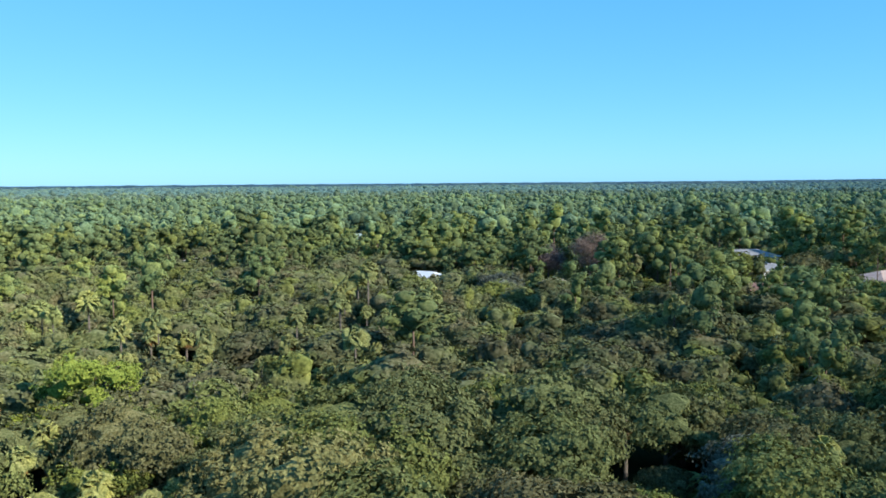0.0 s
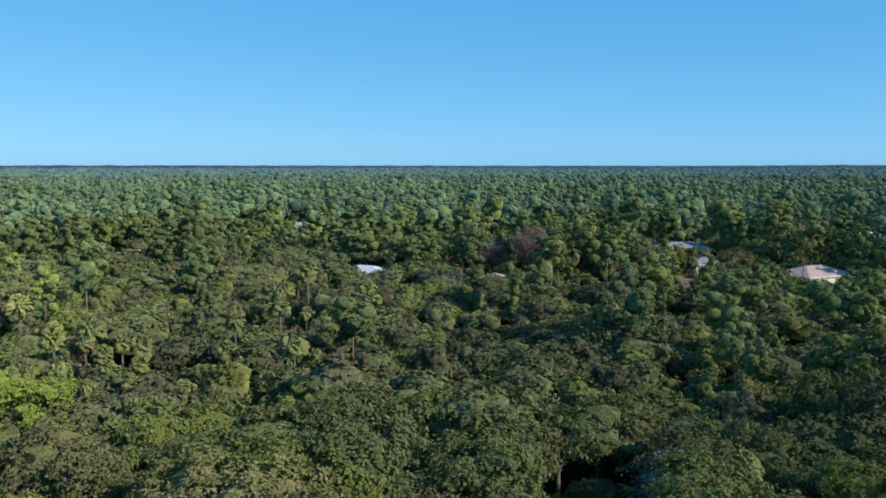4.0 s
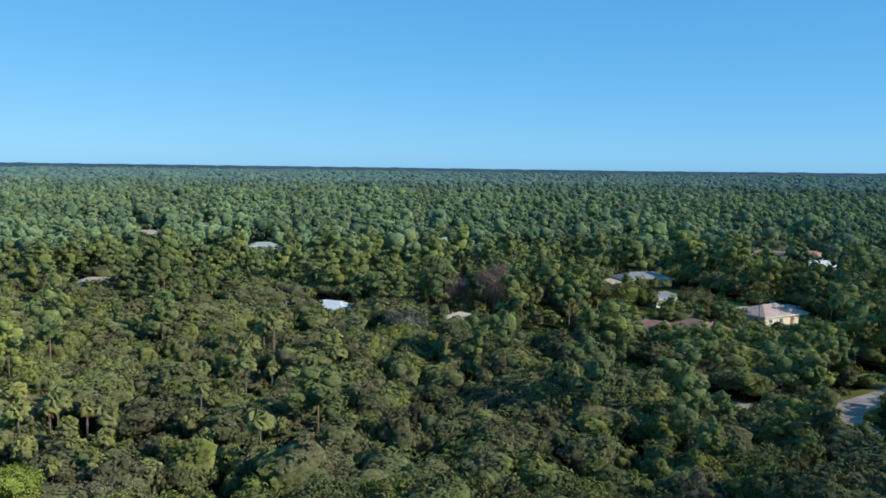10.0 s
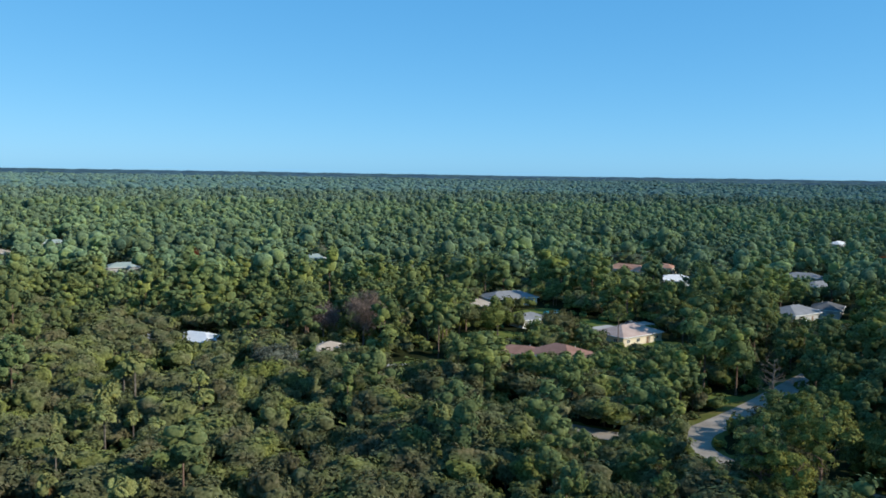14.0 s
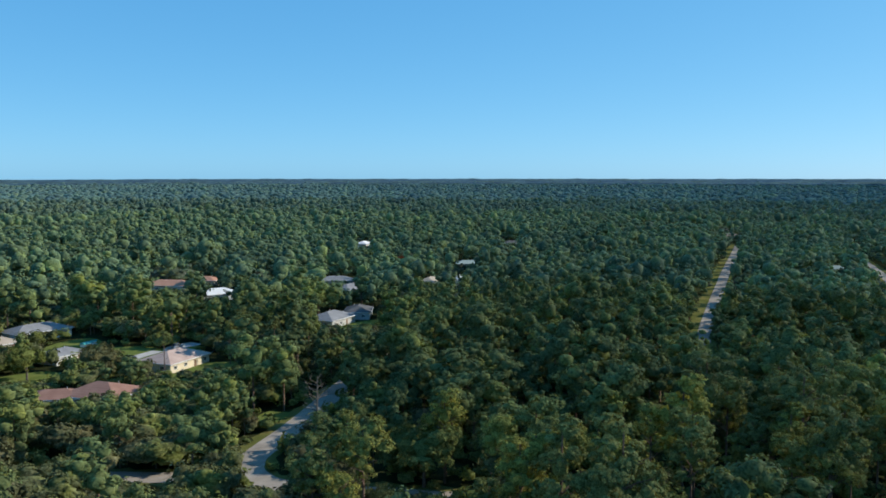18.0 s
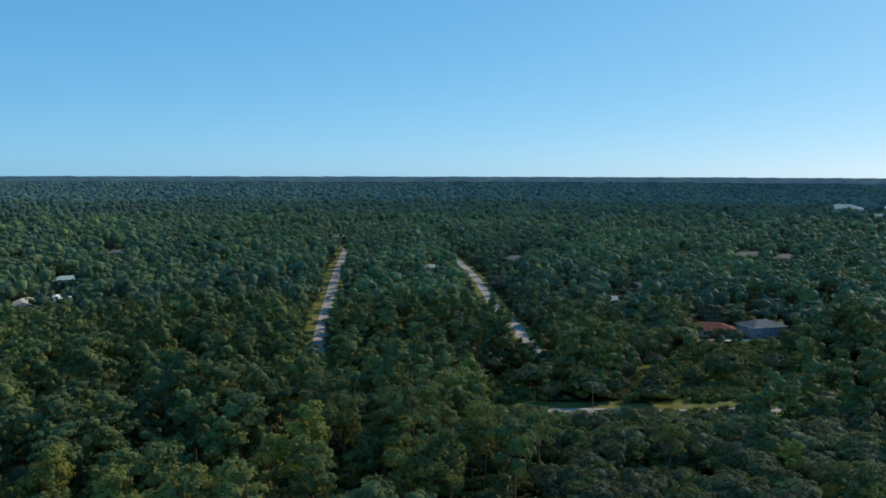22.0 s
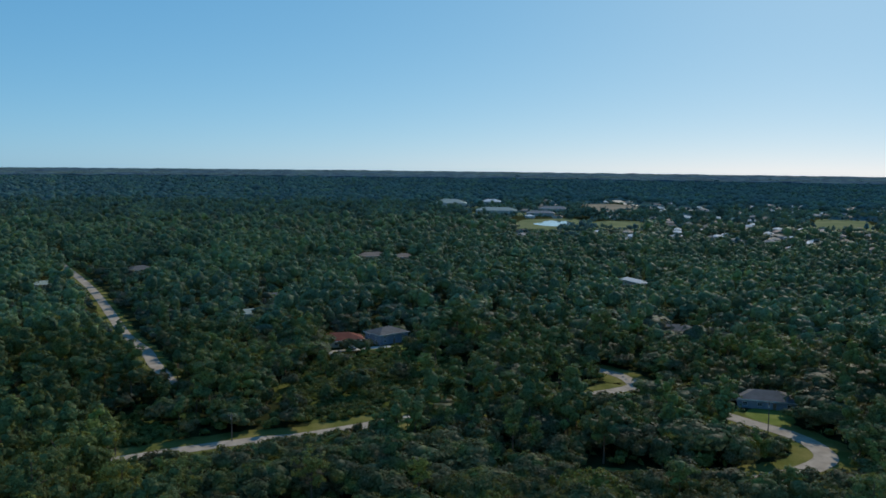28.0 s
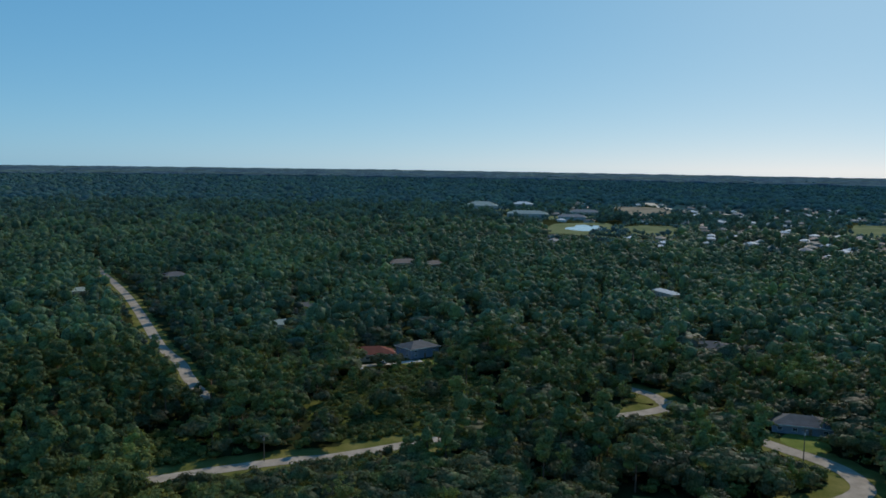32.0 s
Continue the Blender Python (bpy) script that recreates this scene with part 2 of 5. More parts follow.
STUCCO_BLUE = rough("blue_grey_stucco", (0.20, 0.24, 0.30), (0.30, 0.34, 0.40), 0.6, 10)
STUCCO_GREY = rough("grey_stucco", (0.38, 0.38, 0.37), (0.50, 0.50, 0.48), 0.6, 10)
TRIM = rough("white_trim_paint", (0.70, 0.70, 0.68), (0.82, 0.82, 0.80), 1, 12, roughness=0.5, bump=0)
PANE = glossy("dark_window_glass", (0.03, 0.04, 0.05), 0.05)
DOOR = rough("painted_door", (0.20, 0.13, 0.09), (0.30, 0.20, 0.14), 1, 10, roughness=0.5)
SCREEN = rough("dark_screen_mesh", (0.10, 0.11, 0.12), (0.16, 0.17, 0.18), 1, 20, roughness=0.7, bump=0)
ALU = glossy("white_aluminium", (0.75, 0.75, 0.75), 0.4)
WATER = glossy("pond_water", (0.05, 0.10, 0.12), 0.06)
POLE_WOOD = rough("weathered_pole_wood", (0.12, 0.10, 0.08), (0.22, 0.18, 0.15), 0.8, 9)
TEAL = rough("teal_tarpaulin", (0.05, 0.28, 0.28), (0.09, 0.38, 0.37), 0.8, 6)
RUBBER = rough("tyre_rubber", (0.02, 0.02, 0.02), (0.04, 0.04, 0.04), 3, 20)
CAR_PAINT = [glossy("white_car_paint", (0.75, 0.75, 0.75), 0.2), glossy("silver_car_paint", (0.45, 0.46, 0.48), 0.25, 0.6), glossy("dark_car_paint", (0.04, 0.05, 0.07), 0.2)]

# ---------------------------------------------------------------- mesh helpers


def tri_mesh(name, verts, tris, material, smooth=False, other=None, marks=None):
    """A mesh from arrays of vertices and triangles; marked triangles take the other material."""
    verts, tris = np.asarray(verts, np.float32), np.asarray(tris, np.int32)
    me = bpy.data.meshes.new(name)
    me.vertices.add(len(verts))
    me.vertices.foreach_set("co", verts.ravel())
    me.loops.add(tris.size)
    me.loops.foreach_set("vertex_index", tris.ravel())
    me.polygons.add(len(tris))
    me.polygons.foreach_set("loop_start", np.arange(0, tris.size, 3, dtype=np.int32))
    me.polygons.foreach_set("use_smooth", np.full(len(tris), smooth))
    me.materials.append(material)
    if other is not None:
        me.materials.append(other)
        me.polygons.foreach_set("material_index", np.asarray(marks, np.int32))
    me.update(calc_edges=True)
    return me


def part(name, bm, material, parent, label="", m=None):
    """Links a bmesh or a mesh as one object under a thing or a part."""
    if isinstance(bm, bmesh.types.BMesh):
        me = bpy.data.meshes.new(name)
        bm.to_mesh(me)
        bm.free()
        me.materials.append(material)
    else:
        me = bm
    ob = new(name, me)
    ob.parent = parent
    if m is not None:
        ob.matrix_basis = m
    if label:
        tagged(ob, label)
    return ob


def box(bm, x0, x1, y0, y1, z0, z1, bevel=0.0):
    made = bmesh.ops.create_cube(bm, size=1, matrix=Matrix.Translation(((x0 + x1) / 2, (y0 + y1) / 2, (z0 + z1) / 2)) @ Matrix.Diagonal((x1 - x0, y1 - y0, z1 - z0, 1)))
    if bevel:
        edges = {e for v in made["verts"] for e in v.link_edges}
        bmesh.ops.bevel(bm, geom=list(edges), offset=bevel, segments=1, affect="EDGES")
    return bm


def tube(points, radii, sides=7):
    """Vertices and triangles of a tapered limb along points."""
    pts = [Vector(p) for p in points]
    vs, ts = [], []
    for i, p in enumerate(pts):
        way = (pts[min(i + 1, len(pts) - 1)] - pts[max(i - 1, 0)]).normalized()
        side = way.orthogonal().normalized()
        other = way.cross(side)
        for k in range(sides):
            a = 2 * math.pi * k / sides
            vs.append(p + (side * math.cos(a) + other * math.sin(a)) * radii[i])
    for i in range(len(pts) - 1):
        for k in range(sides):
            a, b = i * sides + k, i * sides + (k + 1) % sides
            ts += [(a, b, b + sides), (a, b + sides, a + sides)]
    return np.array([tuple(v) for v in vs]), np.array(ts)


def joined(pieces):
    vs, ts, n = [], [], 0
    for v, t in pieces:
        vs.append(v)
        ts.append(np.asarray(t) + n)
        n += len(v)
    return np.concatenate(vs), np.concatenate(ts)


def ball(level):
    bm = bmesh.new()
    bmesh.ops.create_icosphere(bm, subdivisions=level, radius=1)
    out = np.array([v.co[:] for v in bm.verts]), np.array([[v.index for v in f.verts] for f in bm.faces])
    bm.free()
    return out


LUMP = ball(1)


def unit(v):
    return v / np.maximum(np.linalg.norm(v, axis=-1, keepdims=True), 1e-9)


def leaf_tris(rng, where, out, size, stretch=1.1):
    """Small folded leaf clumps at the places given, facing roughly outwards."""
    n = len(where)
    facing = unit(out + rng.normal(0, 0.45, (n, 3)))
    u = unit(np.cross(facing, rng.normal(0, 1, (n, 3))))
    v = np.cross(facing, u)
    s = (size * rng.uniform(0.55, 1.35, n))[:, None]
    tip = where + u * s * stretch * 0.5
    tail = where - u * s * stretch * 0.5
    one = where + v * s * 0.5 - facing * s * 0.22 + u * s * rng.uniform(-0.25, 0.25, (n, 1))
    two = where - v * s * 0.5 - facing * s * 0.22 + u * s * rng.uniform(-0.25, 0.25, (n, 1))
    vs = np.stack([tail, one, tip, two], 1).reshape(-1, 3)
    k = np.arange(n)[:, None] * 4
    return vs, np.concatenate([k + [0, 2, 1], k + [0, 3, 2]])


def tufts(rng, centres, radii, out, per, leaf, flat=0.7, wild=0.28):
    """Loose tufts of leaves about the centres given: feathery at the rim, turned up and outwards."""
    n = len(centres) * per
    c, r, o = np.repeat(centres, per, 0), np.repeat(radii, per)[:, None], np.repeat(out, per, 0)
    d = unit(rng.normal(0, 1, (n, 3)) + o * 0.8)
    where = c + d * r * rng.uniform(0.45, 1.05, (n, 1)) * (1, 1, flat)
    facing = unit(o * 0.7 + d * 0.5 + (0, 0, 0.2) + rng.normal(0, wild, (n, 3)))
    u = unit(np.cross(facing, rng.normal(0, 1, (n, 3))))
    v = np.cross(facing, u)
    s = (leaf * rng.uniform(0.6, 1.4, n))[:, None]
    k = rng.uniform(0.4, 0.65, (n, 1))
    vs = np.stack([where + u * s * 0.66, where - u * s * 0.4 + v * s * k, where - u * s * 0.4 - v * s * k], 1).reshape(-1, 3)
    return vs, np.arange(3 * n).reshape(-1, 3)


def crown(rng, rx, rz, base, lobes, clumps, per, leaf, clump, pine=False, inner=0.85, wild=0.28):
    """A tree crown: boughs round the middle, each a lumpy mass with many leaf tufts on it. The base is the crown's underside."""
    centre, ext = np.array([0, 0, base + rz]), np.array([rx, rx, rz])
    if pine:
        up = rng.permutation(np.linspace(-0.75, 0.8, lobes))
        a = np.arange(lobes) * 2.4 + rng.uniform(-0.5, 0.5, lobes)
        wide = np.sqrt(np.clip(1 - np.abs(up - 0.05) ** 2.2, 0.05, 1)) * rng.uniform(0.35, 0.75, lobes)
        hub = centre + np.stack([np.cos(a) * wide, np.sin(a) * wide, up], 1) * ext
        size = rng.uniform(0.28, 0.45, lobes)[:, None] * np.array([rx, rx, min(rz, rx * 0.8)])
        body = 0.5 if lobes > 5 else 0.78
    else:
        ways = unit(rng.normal(0, 1, (lobes, 3)) * (1, 1, 0.55) + (0, 0, 0.3))
        hub = centre + ways * 0.56 * ext * rng.uniform(0.7, 1.25, (lobes, 1))
        size = rng.uniform(0.3, 0.6, lobes)[:, None] * ext
        body = 0.72 if lobes else 0.95
    hub = np.concatenate([[centre], hub])
    size = np.concatenate([[ext * body], size])
    bv, bt = LUMP
    pieces = []
    for h, b in zip(hub, size):
        pieces.append((h + bv * b * inner * (1 + rng.uniform(-0.22, 0.18, (len(bv), 1))), bt))
    if clumps:
        weight = size[:, 0] ** 2
        pick = rng.choice(len(hub), clumps, p=weight / weight.sum())
        away = unit((hub[pick] - centre) / ext + 1e-6)
        d = unit(away * 0.55 + (0, 0, 0.3) + rng.normal(0, 0.6, (clumps, 3)))
        spots = hub[pick] + d * size[pick] * rng.uniform(0.75, 1.0, (clumps, 1))
        pieces.append(tufts(rng, spots, clump * rng.uniform(0.5, 1.4, clumps), unit(d + unit(spots - centre) * 0.8), per, leaf, 0.6 if pine else 0.75, wild))
    return joined(pieces)


# ---------------------------------------------------------------- the plan
ROAD_A = [(190, 212), (150, 184), (116, 160.3), (108, 155.2), (100.5, 150.6), (93, 145.5), (88.5, 139), (88, 131), (92.5, 121), (100.5, 111.5), (107, 102), (124, 84)]
ROAD_B = [(93, 145.5), (83.5, 143.8), (75.5, 148), (70.5, 153.5), (56, 168), (44, 186)]
ROAD_C = [(196, 104), (209, 80), (218.5, 58.8), (224.5, 46), (231, 29), (234, 16.5), (239.5, 4.7), (249.5, -15.6), (254, -33), (267.8, -65), (277, -87), (283, -96.5), (289, -97.8), (295.1, -97.2), (301.6, -95), (311, -88)]
ROAD_D = [(283, -96.5), (266, -105), (250, -112.5), (237.7, -118.9), (232.2, -122.3), (224.3, -125.8), (214.8, -126.4), (206.1, -123.6), (199.2, -114.6), (195, -105), (192, -93), (192, -78), (196, -60)]
ROAD_E = [(232, 121), (296, 151.8), (342, 173), (404, 201.1), (492.5, 240.8), (590, 283.5), (702, 333)]
ROAD_F = [(290, 62), (324, 76.5), (349, 86), (378, 100.8), (420, 117.5), (498, 148.5), (557, 174.3), (632, 209.5), (720, 250)]
DRIVE_1 = [(38, 213), (44, 214.5), (51, 214), (60, 206), (75.5, 190)]
ROADS = [(ROAD_A, 6.2), (ROAD_B, 5.6), (ROAD_C, 5.4), (ROAD_D, 6.2), (ROAD_E, 5.2), (ROAD_F, 5.0), (DRIVE_1, 4.5)]

# houses: x, y, width, depth, turn, eaves, roof, wall, label
HOUSES = [
    (123.4, 235.4, 18, 12, 23, 2.8, ROOF_PINK, STUCCO_CREAM, "single-storey cream stucco house with a pinkish hip roof"),
    (90.0, 209.0, 16, 13, -60, 3.0, ROOF_RED, STUCCO_GREY, "house with a red-brown shingle hip roof and screened porch"),
    (80.5, 214.5, 13, 8, -33, 2.7, ROOF_RED, STUCCO_GREY, "garage wing with a red-brown shingle roof"),
    (28.1, 224.2, 17, 9.5, 56.5, 2.8, ROOF_TAN, STUCCO_CREAM, "small house with a tan shingle hip roof among trees"),
    (110.5, 311.0, 20, 11, 10, 3.0, ROOF_GREY, STUCCO_WHITE, "white house with a broad blue-grey shingle roof"),
    (93.5, 297.0, 11, 9, 10, 2.6, ROOF_TAN, STUCCO_CREAM, "cream annexe with a tan shingle roof"),
    (102.0, 265.5, 11, 8, 18, 2.7, ROOF_GREY, STUCCO_WHITE, "small white house with a grey hip roof"),
    (-5.0, 248.0, 14, 9, -35, 2.8, ROOF_WHITE, STUCCO_WHITE, "white house with a pale grey roof at the wood's edge"),
    (-16.5, 252.0, 9, 7, -15, 2.5, ROOF_GREY, STUCCO_GREY, "grey carport wing with a flat-pitched roof"),
    (-85.0, 300.0, 17, 9, 0, 2.8, ROOF_TAN, STUCCO_CREAM, "tan-roofed house half hidden in oaks"),
    (205.0, 394.0, 23, 12, -52, 3.0, ROOF_ORANGE, STUCCO_WHITE, "white house with an orange-red hip roof"),
    (228.0, 399.0, 12, 9, -52, 3.0, ROOF_ORANGE, STUCCO_CREAM, "cream house with an orange-red roof"),
    (206.0, 351.0, 18, 11, -8, 3.0, ROOF_WHITE, STUCCO_WHITE, "white house with a bright white metal roof"),
    (202.0, 260.0, 17, 12, 20, 3.0, ROOF_GREY, STUCCO_GREY, "grey house with a grey shingle roof under pines"),
    (221.0, 266.0, 14, 10, 45, 3.0, ROOF_DARK, STUCCO_GREY, "house with a dark grey shingle roof"),
    (310.0, 314.0, 18, 11, 20, 3.0, ROOF_TAN, STUCCO_WHITE, "pale house with a tan roof in the pines"),
    (327.0, 310.0, 11, 8, 10, 3.2, ROOF_WHITE, STUCCO_WHITE, "small white house with a white roof"),
    (262.0, 322.0, 15, 10, 10, 3.0, ROOF_GREY, STUCCO_GREY, "grey-roofed house behind pines"),
    (358.0, 7.5, 19, 12, -80, 2.8, ROOF_MAROON, STUCCO_CREAM, "cream house with a dark red shingle roof"),
    (364.0, -12.5, 15, 11, -55, 4.3, ROOF_DARK, STUCCO_BLUE, "tall grey-blue house with a dark hip roof"),
    (257.5, -132.5, 18, 11, -113, 2.8, ROOF_DARK, STUCCO_BLUE, "long low blue-grey house with a dark roof"),
    (474.0, 47.0, 15, 10, -60, 3.0, ROOF_DARK, STUCCO_GREY, "grey-roofed house in pine wood"),
    (690.0, -12.0, 26, 14, -70, 3.4, ROOF_BROWN, STUCCO_CREAM, "long house with a tan roof in the woods"),
    (682.0, -37.0, 18, 13, -70, 3.4, ROOF_BROWN, STUCCO_CREAM, "house with a grey-brown roof in the woods"),
    (370.0, -145.0, 20, 13, -100, 3.0, ROOF_DARK, STUCCO_GREY, "house with a broad grey roof behind oaks"),
    (600.0, 150.0, 18, 12, -50, 3.0, ROOF_DARK, STUCCO_GREY, "dark-roofed house near a road"),
    (735.0, 362.0, 26, 14, -40, 3.4, ROOF_BROWN, STUCCO_CREAM, "large house with a brown-red roof at a road's end"),
    (830.0, 615.0, 22, 12, -60, 3.2, ROOF_GREY, STUCCO_WHITE, "pale house far off in the woods"),
    (534.0, -180.0, 24, 7, -165, 3.4, ROOF_WHITE, STUCCO_WHITE, "long white-roofed building among trees"),
    (54.4, 467.0, 15, 9, 10, 3.0, ROOF_PALE, STUCCO_GREY, "small grey house far off in pines"),
    (-98.0, 568.0, 16, 9, 20, 3.2, ROOF_PALE, STUCCO_GREY, "grey house far off in the woods"),
    (-116.5, 505.0, 15, 9, 0, 3.2, ROOF_TAN, STUCCO_GREY, "low grey house far off in the woods"),
    (-42.7, 431.0, 16, 9, 15, 3.2, ROOF_PALE, STUCCO_GREY, "grey-roofed house beyond the oaks"),
    (438.0, 522.0, 16, 10, 30, 3.4, ROOF_WHITE, STUCCO_WHITE, "white house far off among pines"),
    (389.0, 362.0, 15, 9, -40, 3.0, ROOF_PALE, STUCCO_WHITE, "pale house with a light metal roof among pines"),
    (534.0, 448.0, 14, 9, -40, 3.0, ROOF_DARK, STUCCO_WHITE, "white-walled house with a dark roof in the pines"),
    (277.0, 352.0, 17, 10, -40, 3.0, ROOF_GREY, STUCCO_GREY, "low grey house between tall pines"),
    (526.0, 188.0, 12, 9, -60, 3.0, ROOF_PALE, STUCCO_WHITE, "small white house beside a straight road"),
    (423.0, 53.5, 13, 9, -70, 2.8, ROOF_PALE, STUCCO_WHITE, "small pale house in a wood clearing"),
    (885.0, 211.0, 14, 10, -60, 3.2, ROOF_ORANGE, STUCCO_CREAM, "house with an orange roof deep in the woods"),
]
# houses whose foreground growth is also cut for the camera's early, lower viewpoint
OPEN_FRONT = (0, 6)
LAWNS = [(127, 224, 13, 6.5, 23), (82, 247, 14, 9, 20), (118, 262, 13, 16, 30), (112, 285, 15, 9, 40), (54, 216, 9, 4, 0), (112.5, 168, 6, 3.5, 30),
         (350, -13, 4, 9, 10), (245, -128, 9, 7, -20), (205, 250, 16, 6, 15), (129, 254, 17, 6, 20)]
# open places further out: x, y, half length, half width, turn, kind
FIELDS = [(1130, -262, 125, 55, -13, "grass"), (1145, -272, 60, 26, -13, "water"), (1120, -350, 105, 42, -17, "grass"), (1620, -490, 190, 55, -17, "sand"), (1150, -690, 150, 50, -31, "grass"),
          (770, -355, 45, 24, -25, "grass"), (1025, -268, 40, 20, -14, "grass"), (1380, -232, 45, 60, -10, "grass"), (1600, -178, 50, 60, -7, "grass"), (1465, -338, 80, 28, -14, "grass"), (885, -225, 40, 14, -14, "grass")]
SAND_TRACK = [(2000, -622), (1860, -592), (1722, -580), (1585, -611), (1490, -640)]
# large public buildings by the pond: x, y, width, depth, turn, eaves, roof, wall, label
HALLS = [(1610, -176, 40, 62, -6, 8.0, ROOF_PALE, STUCCO_GREY, "large hall with a broad pale green-grey roof"), (1385, -228, 26, 66, -10, 6.0, ROOF_PALE, STUCCO_GREY, "long pale public building beside fields"),
         (1715, -272, 24, 40, -9, 7.0, ROOF_WHITE, STUCCO_GREY, "bright white flat-roofed building far off"), (1330, -290, 18, 44, -12, 5.0, ROOF_GREY, STUCCO_GREY, "grey long building near a pond"),
         (1480, -345, 20, 50, -13, 5.0, ROOF_GREY, STUCCO_GREY, "pale grey-roofed building near a pond")]
TOWN = []
town_rng = np.random.default_rng(31)
while len(TOWN) < 170:
    far, az = town_rng.uniform(830, 1950), town_rng.uniform(101, 124.5)
    x, y = far * math.sin(radians(az)), far * math.cos(radians(az))
    if all(math.hypot(x - p[0], y - p[1]) > 24 for p in TOWN) and not any(max(abs((x - f[0]) * math.cos(radians(f[4])) + (y - f[1]) * math.sin(radians(f[4]))) - f[2], abs((y - f[1]) * math.cos(radians(f[4])) - (x - f[0]) * math.sin(radians(f[4]))) - f[3]) < 14 for f in FIELDS):
        # white roofs made frequent, as painted stand-ins for sheen on the suburb's roofs
        TOWN.append((x, y, min(int(town_rng.integers(12)) // 2, 4), town_rng.choice([-25, 65, -60, 20]) + town_rng.uniform(-8, 8)))
# open scrub with scattered trees: x, y, half length, half width, turn
SCRUB = [(292, -6, 42, 30, -15), (236, 62, 22, 10, 20), (253, 4, 6, 15, 15)]


def along(points, step):
    """Points at even steps on a smooth line through the given ones."""
    p = np.array(points, float)
    q = np.concatenate([[2 * p[0] - p[1]], p, [2 * p[-1] - p[-2]]])
    out = []
    for i in range(1, len(q) - 2):
        a, b, c, d = q[i - 1:i + 3]
        n = max(2, int(np.linalg.norm(c - b) / step))
        t = np.linspace(0, 1, n, endpoint=False)[:, None]
        out.append(0.5 * (2 * b + (c - a) * t + (2 * a - 5 * b + 4 * c - d) * t**2 + (3 * b - a - 3 * c + d) * t**3))
    out.append(p[-1:])
    return np.concatenate(out)


LINES = [(along(p, 4.0), w) for p, w in ROADS]
ROAD_POINTS = np.concatenate([p for p, _ in LINES])
ROAD_HALF = np.concatenate([np.full(len(p), w / 2 + gap) for (p, w), gap in zip(LINES, (0, 0, 5.0, 4.0, 1.6, 2.0, 0))])


def in_rect(xy, x, y, hx, hy, turn):
    c, s = math.cos(radians(turn)), math.sin(radians(turn))
    d = xy - (x, y)
    u, v = d[:, 0] * c + d[:, 1] * s, d[:, 1] * c - d[:, 0] * s
    return np.maximum(np.abs(u) - hx, np.abs(v) - hy)


def zone(xy):
    """Height in the middle of the picture that the craft looks from, over each heading."""
    az = np.degrees(np.arctan2(xy[:, 0], xy[:, 1]))
    return np.interp(az, [-40, -10, 10, 28, 60, 80, 95, 130], [38, 44, 50, 56, 62, 68, 76, 80])


def front(xy, level, x, y, half, z, reach=0):
    """The height that growth in front of a place may have, so that the camera sees the place over it."""
    r = math.hypot(x, y)
    ux, uy = x / r, y / r
    reach = reach or min(0.3 * r, 150)
    d = xy - (x, y)
    back = -(d[:, 0] * ux + d[:, 1] * uy)
    side = np.abs(d[:, 0] * uy - d[:, 1] * ux)
    return np.where((back > 0) & (back < reach) & (side < half), z * (1 - back / r) + level * back / r + 0.3, 99.0)


def sunny(xy, x, y, half, reach=29):
    """The height that growth on the sun's side of a place may have, so that the place lies in the sun."""
    ux, uy = math.sin(radians(SUN_AZ)), math.cos(radians(SUN_AZ))
    d = xy - (x, y)
    ahead, side = d[:, 0] * ux + d[:, 1] * uy, np.abs(d[:, 0] * uy - d[:, 1] * ux)
    return np.where((ahead > 0) & (ahead < reach) & (side < half), 0.6 + ahead * math.tan(radians(SUN_EL)), 99.0)


